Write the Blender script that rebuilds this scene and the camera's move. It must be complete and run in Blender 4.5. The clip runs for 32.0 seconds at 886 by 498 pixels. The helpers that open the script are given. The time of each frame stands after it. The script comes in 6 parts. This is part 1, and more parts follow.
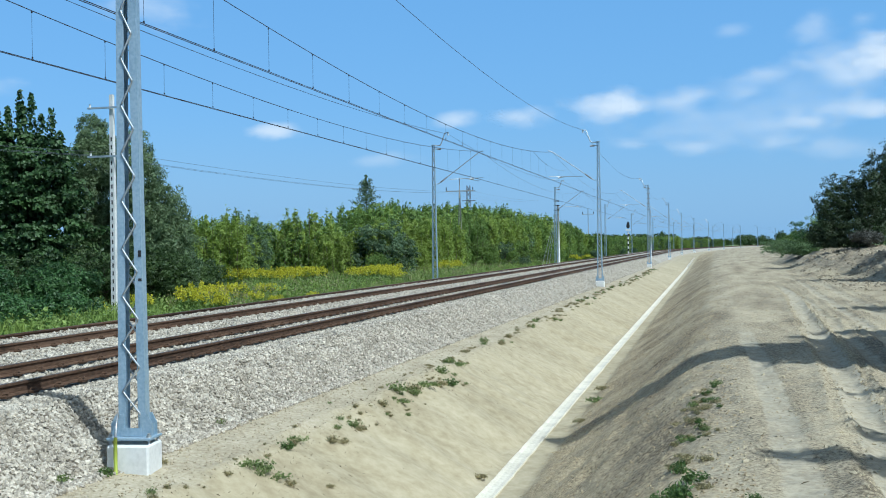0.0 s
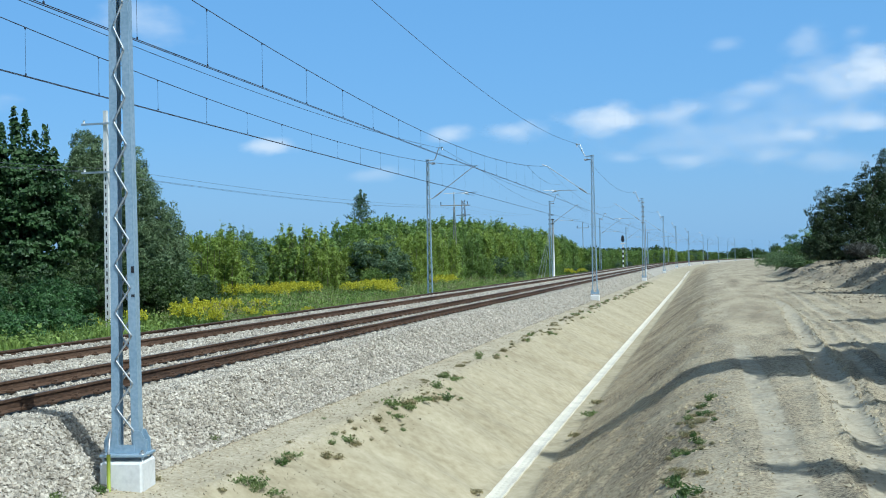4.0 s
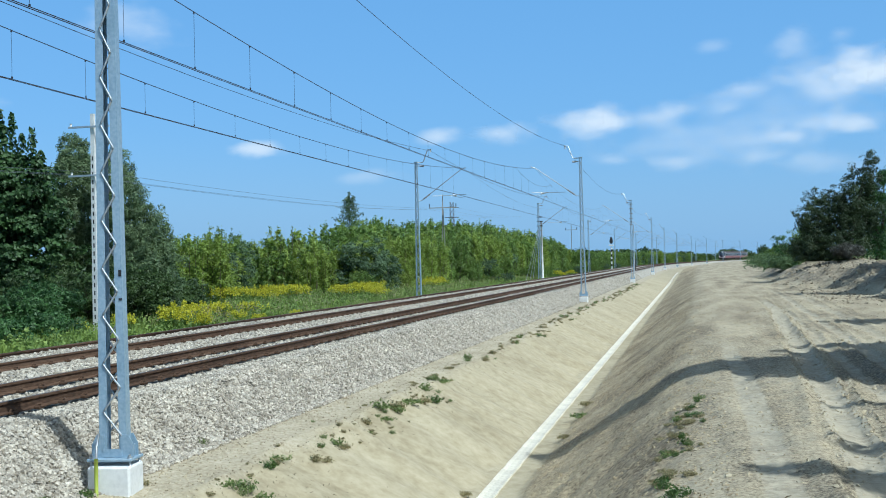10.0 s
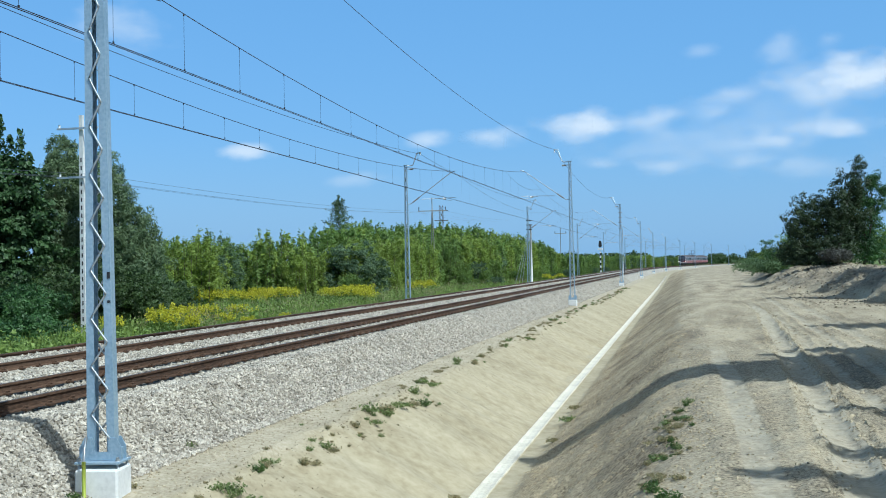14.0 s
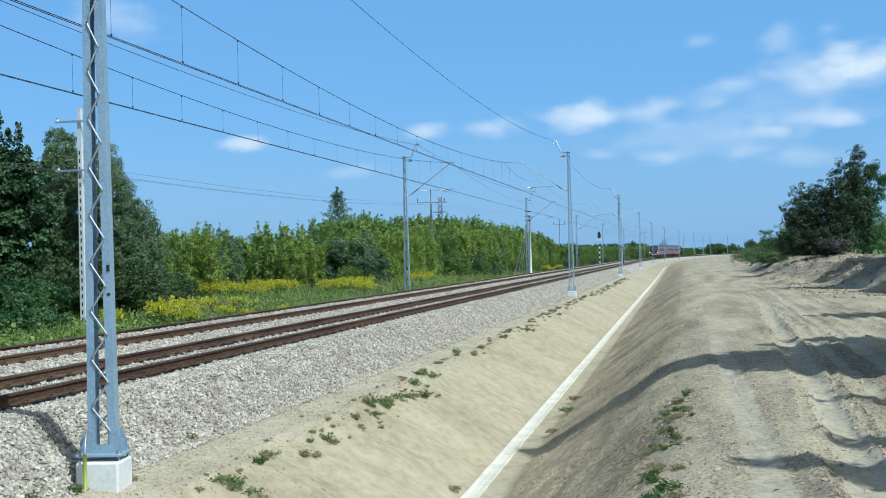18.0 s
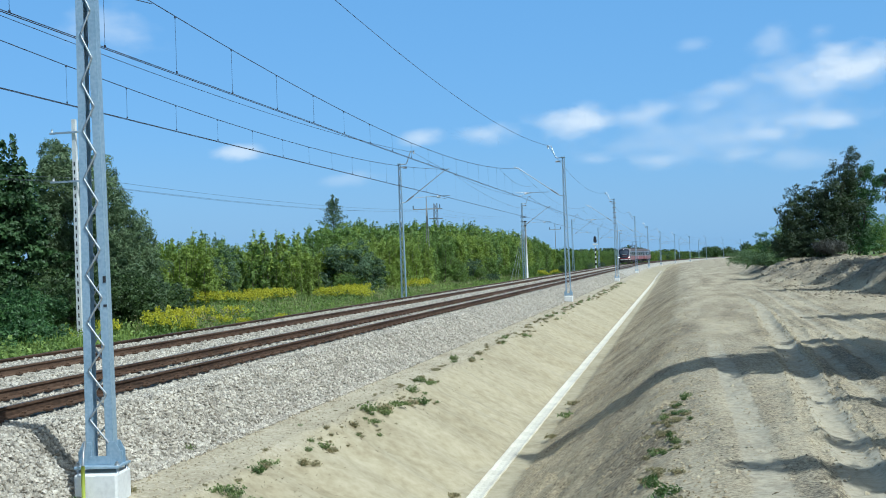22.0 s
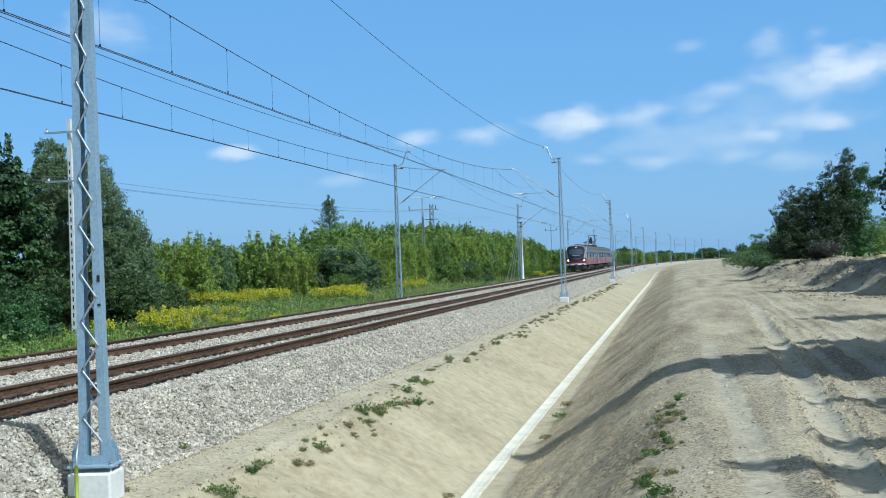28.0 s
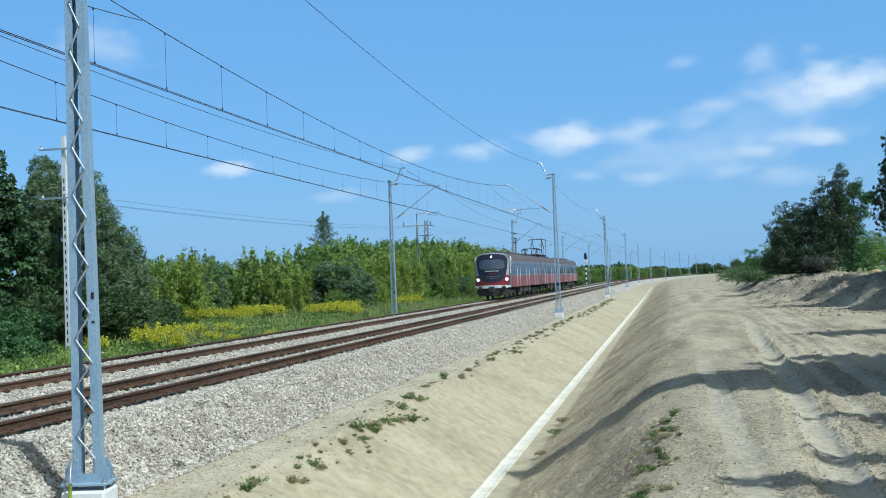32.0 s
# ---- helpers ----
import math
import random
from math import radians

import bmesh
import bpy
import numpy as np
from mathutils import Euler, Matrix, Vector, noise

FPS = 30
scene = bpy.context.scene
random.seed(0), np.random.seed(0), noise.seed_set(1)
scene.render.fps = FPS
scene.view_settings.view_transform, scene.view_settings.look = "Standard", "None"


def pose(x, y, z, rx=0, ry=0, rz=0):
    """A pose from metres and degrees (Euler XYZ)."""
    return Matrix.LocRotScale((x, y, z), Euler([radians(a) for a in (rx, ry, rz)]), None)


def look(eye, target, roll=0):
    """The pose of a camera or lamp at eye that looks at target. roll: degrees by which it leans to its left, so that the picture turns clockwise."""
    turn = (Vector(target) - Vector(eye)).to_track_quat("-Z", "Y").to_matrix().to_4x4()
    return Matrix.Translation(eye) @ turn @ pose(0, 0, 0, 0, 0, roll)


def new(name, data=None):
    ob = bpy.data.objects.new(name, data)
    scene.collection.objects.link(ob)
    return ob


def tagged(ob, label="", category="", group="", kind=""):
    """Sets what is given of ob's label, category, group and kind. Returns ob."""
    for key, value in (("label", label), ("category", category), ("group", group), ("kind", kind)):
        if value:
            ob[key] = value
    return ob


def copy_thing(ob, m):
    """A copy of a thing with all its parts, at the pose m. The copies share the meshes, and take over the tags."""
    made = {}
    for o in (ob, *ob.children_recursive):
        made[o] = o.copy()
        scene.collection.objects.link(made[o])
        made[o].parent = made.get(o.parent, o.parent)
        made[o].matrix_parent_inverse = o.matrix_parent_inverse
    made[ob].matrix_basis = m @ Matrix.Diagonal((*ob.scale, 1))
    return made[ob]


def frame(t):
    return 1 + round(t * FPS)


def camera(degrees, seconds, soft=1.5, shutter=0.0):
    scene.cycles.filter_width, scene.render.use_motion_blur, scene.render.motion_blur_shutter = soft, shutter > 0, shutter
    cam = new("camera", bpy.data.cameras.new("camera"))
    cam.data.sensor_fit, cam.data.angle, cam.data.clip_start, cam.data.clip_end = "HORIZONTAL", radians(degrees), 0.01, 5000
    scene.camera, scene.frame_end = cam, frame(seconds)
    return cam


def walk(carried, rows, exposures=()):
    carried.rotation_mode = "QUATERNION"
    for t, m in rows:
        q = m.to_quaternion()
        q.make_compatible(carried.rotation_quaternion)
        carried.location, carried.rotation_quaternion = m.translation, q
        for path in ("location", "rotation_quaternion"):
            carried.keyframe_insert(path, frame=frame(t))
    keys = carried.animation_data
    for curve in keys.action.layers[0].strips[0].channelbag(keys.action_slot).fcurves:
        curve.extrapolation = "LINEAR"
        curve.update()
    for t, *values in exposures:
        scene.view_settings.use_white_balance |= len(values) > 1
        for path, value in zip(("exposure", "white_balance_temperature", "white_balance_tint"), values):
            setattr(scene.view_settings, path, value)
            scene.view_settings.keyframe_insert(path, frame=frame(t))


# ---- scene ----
cam = camera(44.0, 32.0, soft=1.0)
# seconds, eye x, y, z, tilt, roll, turn
PATH_ROWS = [
    (0, -0.014, -0.018, 1.738, -0.130, 0.900, 13.900),
    (0.5, -0.005, -0.010, 1.743, -0.204, 0.812, 13.786),
    (1, -0.009, -0.012, 1.744, -0.038, 1.015, 13.894),
    (1.5, -0.004, -0.009, 1.746, 0.064, 0.857, 13.746),
    (2, -0.004, -0.008, 1.750, 0.191, 1.046, 13.673),
    (2.5, -0.006, -0.009, 1.751, 0.389, 1.026, 13.582),
    (3, -0.005, -0.010, 1.750, 0.517, 1.093, 13.729),
    (3.5, 0.001, -0.005, 1.744, 0.626, 1.109, 13.709),
    (5.5, 0.000, -0.006, 1.733, 0.547, 1.267, 13.340),
    (6, 0.003, -0.002, 1.744, 0.599, 1.129, 13.202),
    (6.5, 0.007, -0.001, 1.740, 0.395, 0.939, 13.088),
    (7, 0.004, -0.002, 1.741, 0.329, 0.802, 13.168),
    (7.5, 0.004, 0.001, 1.752, 0.254, 0.781, 13.404),
    (8, 0.001, -0.001, 1.743, 0.358, 0.881, 13.320),
    (8.5, -0.002, -0.000, 1.743, 0.420, 1.020, 13.379),
    (9, -0.001, 0.002, 1.746, 0.518, 1.108, 13.286),
    (9.5, 0.001, 0.004, 1.747, 0.689, 1.407, 13.518),
    (10, 0.006, 0.003, 1.739, 0.727, 1.376, 13.059),
    (10.5, 0.006, 0.002, 1.739, 0.674, 1.410, 13.133),
    (11, 0.010, 0.003, 1.735, 0.336, 1.508, 12.823),
    (11.5, 0.012, 0.007, 1.748, 0.592, 1.434, 12.850),
    (12, 0.012, 0.006, 1.746, 1.123, 1.558, 13.019),
    (12.5, 0.009, 0.005, 1.736, 1.081, 1.681, 13.075),
    (13, -0.001, 0.002, 1.725, 0.589, 1.615, 12.710),
    (13.5, 0.001, 0.007, 1.739, 0.770, 1.361, 12.615),
    (14, -0.003, 0.007, 1.740, 0.880, 1.187, 12.491),
    (14.5, -0.002, 0.004, 1.732, 0.639, 1.100, 12.345),
    (16.5, -0.010, -0.001, 1.737, 0.685, 1.385, 12.878),
    (17, -0.011, -0.001, 1.736, 0.571, 1.332, 12.894),
    (17.5, -0.018, -0.004, 1.737, 0.507, 1.329, 12.536),
    (18, -0.008, 0.003, 1.738, 0.437, 1.435, 12.441),
    (18.5, -0.009, 0.001, 1.730, 0.581, 1.712, 12.750),
    (19, -0.005, 0.003, 1.732, 0.474, 1.751, 12.809),
    (19.5, -0.009, 0.001, 1.741, 0.681, 1.923, 12.665),
    (20, -0.009, 0.000, 1.737, 0.902, 1.812, 12.660),
    (20.5, -0.013, -0.003, 1.727, 0.866, 2.022, 12.761),
    (21, -0.011, 0.001, 1.740, 0.851, 1.805, 12.750),
    (21.5, -0.007, 0.003, 1.746, 0.920, 2.138, 12.419),
    (22, -0.011, -0.001, 1.746, 0.763, 2.157, 12.242),
    (22.5, 0.002, 0.006, 1.750, 0.776, 2.159, 12.374),
    (23, -0.007, -0.001, 1.741, 1.020, 2.153, 12.109),
    (23.5, -0.006, 0.003, 1.747, 0.799, 2.112, 12.293),
    (24, -0.005, 0.002, 1.736, 0.854, 2.116, 12.418),
    (24.5, 0.003, 0.008, 1.734, 0.900, 2.133, 12.563),
    (26.5, 0.007, 0.010, 1.738, 0.737, 1.906, 12.367),
    (27, -0.005, 0.003, 1.740, 0.740, 1.894, 12.072),
    (27.5, -0.003, 0.001, 1.735, 0.763, 1.831, 12.093),
    (28, 0.007, 0.004, 1.734, 0.798, 2.036, 12.029),
    (28.5, 0.012, 0.006, 1.736, 0.721, 2.002, 11.867),
    (29, 0.014, 0.005, 1.745, 0.950, 1.792, 11.743),
    (29.5, 0.010, 0.001, 1.746, 1.379, 2.048, 11.893),
    (30, 0.014, -0.000, 1.737, 1.526, 1.964, 11.985),
    (30.5, 0.015, -0.001, 1.734, 1.744, 2.086, 11.974),
    (31, 0.017, 0.002, 1.739, 1.753, 2.149, 11.920),
    (31.5, 0.010, -0.005, 1.730, 1.702, 2.118, 11.681),
    (32, 0.011, -0.005, 1.738, 1.620, 2.172, 11.754),
]
walk(cam, [(t, pose(x, y, z, 90 + p, r, w)) for t, x, y, z, p, r, w in PATH_ROWS], [(0, 0.03, 5450, 1), (32, 0.03, 5450, 1)])

# ---- sky and sun ----
SUN_TO = Vector((0.547, -0.29, 0.788)).normalized()
world = bpy.data.worlds.new("sky")
scene.world = world
world.use_nodes = True
wn = world.node_tree
sky = wn.nodes.new("ShaderNodeTexSky")
sky.sky_type = "NISHITA"
sky.sun_disc = False
sky.sun_elevation = math.asin(SUN_TO.z)
sky.sun_rotation = math.atan2(SUN_TO.x, SUN_TO.y)
sky.air_density, sky.dust_density, sky.ozone_density = 1.0, 1.5, 3.0
wn.nodes["Background"].inputs[1].default_value = 0.12
# hazy blue low down, deeper and darker towards the zenith, paler round the sun
haze = wn.nodes.new("ShaderNodeMix")
haze.data_type = "RGBA"
haze.inputs[0].default_value = 0.6
haze.inputs[7].default_value = (1.62, 3.75, 6.75, 1)
wn.links.new(sky.outputs[0], haze.inputs[6])
veil = wn.nodes.new("ShaderNodeMix")
veil.data_type = "RGBA"
veil.inputs[7].default_value = (3.1, 4.5, 6.0, 1)
wn.links.new(haze.outputs[2], veil.inputs[6])
way = wn.nodes.new("ShaderNodeTexCoord").outputs["Generated"]
split = wn.nodes.new("ShaderNodeSeparateXYZ")
wn.links.new(way, split.inputs[0])
deep = wn.nodes.new("ShaderNodeMapRange")
deep.interpolation_type = "SMOOTHSTEP"
deep.inputs["From Min"].default_value, deep.inputs["From Max"].default_value = 0.26, 0.7
deep.inputs["To Min"].default_value, deep.inputs["To Max"].default_value = 1.0, 0.3
wn.links.new(split.outputs["Z"], deep.inputs["Value"])
low = wn.nodes.new("ShaderNodeMapRange")
low.interpolation_type = "SMOOTHSTEP"
low.inputs["From Min"].default_value, low.inputs["From Max"].default_value = 0.0, 0.13
low.inputs["To Min"].default_value, low.inputs["To Max"].default_value = 0.5, 0.0
wn.links.new(split.outputs["Z"], low.inputs["Value"])
wn.links.new(low.outputs[0], veil.inputs[0])
dome = wn.nodes.new("ShaderNodeVectorMath")
dome.operation = "SCALE"
wn.links.new(veil.outputs[2], dome.inputs[0])
wn.links.new(deep.outputs[0], dome.inputs["Scale"])
near_sun = wn.nodes.new("ShaderNodeVectorMath")
near_sun.operation = "DOT_PRODUCT"
near_sun.inputs[1].default_value = SUN_TO
wn.links.new(way, near_sun.inputs[0])
glare = wn.nodes.new("ShaderNodeMapRange")
glare.interpolation_type = "SMOOTHSTEP"
glare.inputs["From Min"].default_value, glare.inputs["From Max"].default_value = 0.6, 1.0
wn.links.new(near_sun.outputs["Value"], glare.inputs["Value"])
pale = wn.nodes.new("ShaderNodeMix")
pale.data_type = "RGBA"
pale.inputs[7].default_value = (7.5, 7.2, 6.6, 1)
wn.links.new(glare.outputs[0], pale.inputs[0])
wn.links.new(dome.outputs[0], pale.inputs[6])
wn.links.new(pale.outputs[2], wn.nodes["Background"].inputs[0])
sun = new("sun", bpy.data.lights.new("sun", "SUN"))
sun.data.energy, sun.data.angle, sun.data.color = 3.9, radians(0.53), (1.0, 0.955, 0.885)
sun.matrix_world = look(SUN_TO * 100, (0, 0, 0))


# ---- materials ----
def surface(name, colours, scale=1.0, fine=20.0, rough=0.8, bump=0.3, metal=0.0, spread=0.0, island=0.0, dist=0.01, streak=None, contrast=0.25):
    """A weathered opaque surface: two or three colours mixed by broad and fine noise, with relief."""
    m = bpy.data.materials.new(name)
    m.use_nodes = True
    nt = m.node_tree
    b = nt.nodes["Principled BSDF"]
    co = nt.nodes.new("ShaderNodeTexCoord").outputs["Object"]
    if streak:
        mp = nt.nodes.new("ShaderNodeMapping")
        mp.inputs["Scale"].default_value = streak
        nt.links.new(co, mp.inputs[0])
        co = mp.outputs[0]
    big, small = nt.nodes.new("ShaderNodeTexNoise"), nt.nodes.new("ShaderNodeTexNoise")
    for n, s, d in ((big, scale, 5), (small, fine, 4)):
        n.inputs["Scale"].default_value, n.inputs["Detail"].default_value = s, d
        nt.links.new(co, n.inputs["Vector"])
    mix = nt.nodes.new("ShaderNodeMath")
    mix.operation = "MULTIPLY_ADD"
    nt.links.new(small.outputs[0], mix.inputs[0])
    mix.inputs[1].default_value = 0.5
    half = nt.nodes.new("ShaderNodeMath")
    half.operation = "MULTIPLY"
    half.inputs[1].default_value = 0.5
    nt.links.new(big.outputs[0], half.inputs[0])
    nt.links.new(half.outputs[0], mix.inputs[2])
    ramp = nt.nodes.new("ShaderNodeValToRGB")
    els = ramp.color_ramp.elements
    lo, hi = 0.5 - contrast / 2, 0.5 + contrast / 2
    while len(els) < len(colours):
        els.new(0.5)
    for i, c in enumerate(colours):
        els[i].position = lo + (hi - lo) * i / (len(colours) - 1)
        els[i].color = (*c, 1)
    nt.links.new(mix.outputs[0], ramp.inputs[0])
    col = ramp.outputs[0]
    for amount, node, sock in ((spread, "ShaderNodeObjectInfo", "Random"), (island, "ShaderNodeNewGeometry", "Random Per Island")):
        if amount:
            src = nt.nodes.new(node).outputs[sock]
            mr = nt.nodes.new("ShaderNodeMapRange")
            mr.inputs["To Min"].default_value, mr.inputs["To Max"].default_value = 1 - amount, 1 + amount
            nt.links.new(src, mr.inputs["Value"])
            hs = nt.nodes.new("ShaderNodeHueSaturation")
            nt.links.new(mr.outputs[0], hs.inputs["Value"])
            nt.links.new(col, hs.inputs["Color"])
            col = hs.outputs[0]
    nt.links.new(col, b.inputs["Base Color"])
    b.inputs["Roughness"].default_value, b.inputs["Metallic"].default_value = rough, metal
    if bump:
        bp = nt.nodes.new("ShaderNodeBump")
        bp.inputs["Strength"].default_value, bp.inputs["Distance"].default_value = bump, dist
        nt.links.new(mix.outputs[0], bp.inputs["Height"])
        nt.links.new(bp.outputs[0], b.inputs["Normal"])
    return m


def leafage(name, dark, light, glow=0.25):
    """Leaves: each one of its own shade, letting some light through."""
    m = bpy.data.materials.new(name)
    m.use_nodes = True
    nt = m.node_tree
    b = nt.nodes["Principled BSDF"]
    out = nt.nodes["Material Output"]
    geo = nt.nodes.new("ShaderNodeNewGeometry")
    no = nt.nodes.new("ShaderNodeTexNoise")
    no.inputs["Scale"].default_value = 0.7
    nt.links.new(nt.nodes.new("ShaderNodeTexCoord").outputs["Object"], no.inputs["Vector"])
    add = nt.nodes.new("ShaderNodeMath")
    add.operation = "MULTIPLY_ADD"
    add.inputs[1].default_value = 0.55
    nt.links.new(geo.outputs["Random Per Island"], add.inputs[0])
    sub = nt.nodes.new("ShaderNodeMath")
    sub.operation = "MULTIPLY_ADD"
    sub.inputs[1].default_value, sub.inputs[2].default_value = 1.6, -0.6
    nt.links.new(no.outputs[0], sub.inputs[0])
    nt.links.new(sub.outputs[0], add.inputs[2])
    ramp = nt.nodes.new("ShaderNodeValToRGB")
    ramp.color_ramp.elements[0].color, ramp.color_ramp.elements[1].color = (*dark, 1), (*light, 1)
    nt.links.new(add.outputs[0], ramp.inputs[0])
    nt.links.new(ramp.outputs[0], b.inputs["Base Color"])
    b.inputs["Roughness"].default_value = 0.55
    tr = nt.nodes.new("ShaderNodeBsdfTranslucent")
    nt.links.new(ramp.outputs[0], tr.inputs[0])
    mx = nt.nodes.new("ShaderNodeMixShader")
    mx.inputs[0].default_value = glow
    nt.links.new(b.outputs[0], mx.inputs[1])
    nt.links.new(tr.outputs[0], mx.inputs[2])
    nt.links.new(mx.outputs[0], out.inputs[0])
    return m


def plain(name, c, rough=0.5, metal=0.0, emit=0.0):
    m = bpy.data.materials.new(name)
    m.use_nodes = True
    b = m.node_tree.nodes["Principled BSDF"]
    b.inputs["Base Color"].default_value = (*c, 1)
    b.inputs["Roughness"].default_value, b.inputs["Metallic"].default_value = rough, metal
    if emit:
        b.inputs["Emission Color"].default_value, b.inputs["Emission Strength"].default_value = (*c, 1), emit
    return m


STONE = surface("ballast_stone", [(0.31, 0.274, 0.214), (0.455, 0.41, 0.335), (0.59, 0.54, 0.45)], 3, 30, 0.9, 0.4, island=0.32, spread=0.0)
BED = surface("ballast_bed", [(0.18, 0.16, 0.13), (0.38, 0.345, 0.285), (0.54, 0.5, 0.425)], 7, 18, 0.95, 1.0, dist=0.06, contrast=0.3)
BLOCK = surface("cast_concrete", [(0.66, 0.66, 0.64), (0.74, 0.74, 0.72), (0.79, 0.79, 0.77)], 2, 18, 0.8, 0.1)


def earth_layer(nt, co, colours, scale, fine, contrast, drawn=1.0):
    """Colour and height of one kind of soil in a larger material; drawn: how far its patches stretch along the line."""
    big, small = nt.nodes.new("ShaderNodeTexNoise"), nt.nodes.new("ShaderNodeTexNoise")
    mp = nt.nodes.new("ShaderNodeMapping")
    mp.inputs["Scale"].default_value = (1, 1 / drawn, 1)
    nt.links.new(co, mp.inputs[0])
    for n, s, d, src in ((big, scale, 6, mp.outputs[0]), (small, fine, 8, co)):
        n.inputs["Scale"].default_value, n.inputs["Detail"].default_value = s, d
        nt.links.new(src, n.inputs["Vector"])
    small.inputs["Roughness"].default_value = 0.65
    mix = nt.nodes.new("ShaderNodeMath")
    mix.operation = "MULTIPLY_ADD"
    nt.links.new(small.outputs[0], mix.inputs[0])
    mix.inputs[1].default_value = 1.3
    part_big = nt.nodes.new("ShaderNodeMath")
    part_big.operation = "MULTIPLY"
    part_big.inputs[1].default_value = 0.7
    nt.links.new(big.outputs[0], part_big.inputs[0])
    nt.links.new(part_big.outputs[0], mix.inputs[2])
    ramp = nt.nodes.new("ShaderNodeValToRGB")
    els = ramp.color_ramp.elements
    while len(els) < len(colours):
        els.new(0.5)
    half = nt.nodes.new("ShaderNodeMath")
    half.operation = "MULTIPLY"
    half.inputs[1].default_value = 0.5
    nt.links.new(mix.outputs[0], half.inputs[0])
    for k, c in enumerate(colours):
        els[k].position = 0.5 - contrast / 2 + contrast * k / (len(colours) - 1)
        els[k].color = (*c, 1)
    nt.links.new(half.outputs[0], ramp.inputs[0])
    return ramp.outputs[0], small.outputs[0]


EARTHS = {
    "slope_sand": ([(0.31, 0.258, 0.158), (0.42, 0.358, 0.232), (0.51, 0.446, 0.306)], 0.4, 4, 0.3, 1.0),
    "bench_dirt": ([(0.31, 0.258, 0.17), (0.44, 0.378, 0.262), (0.55, 0.485, 0.355)], 1.4, 16, 0.24, 1.5),
    "slope_soil": ([(0.14, 0.103, 0.058), (0.32, 0.252, 0.152), (0.45, 0.362, 0.222), (0.55, 0.452, 0.285)], 0.6, 20, 0.2, 1.5),
    "road_sand": ([(0.16, 0.13, 0.085), (0.33, 0.275, 0.183), (0.435, 0.37, 0.25), (0.52, 0.447, 0.31)], 0.9, 24, 0.18, 5.0),
    "heap_soil": ([(0.15, 0.122, 0.082), (0.28, 0.235, 0.163), (0.43, 0.368, 0.265)], 0.9, 6, 0.24, 1.5),
}
LOOSE = {k: surface(k + "_crumb", v[0][-3:], v[1], v[2], 0.95, 0.5, dist=0.02, contrast=v[3], island=0.15) for k, v in EARTHS.items()}
CLOD_PALE = LOOSE["bench_dirt"]
SAND, SOIL, ROAD, HEAP = (LOOSE[k] for k in ("slope_sand", "slope_soil", "road_sand", "heap_soil"))


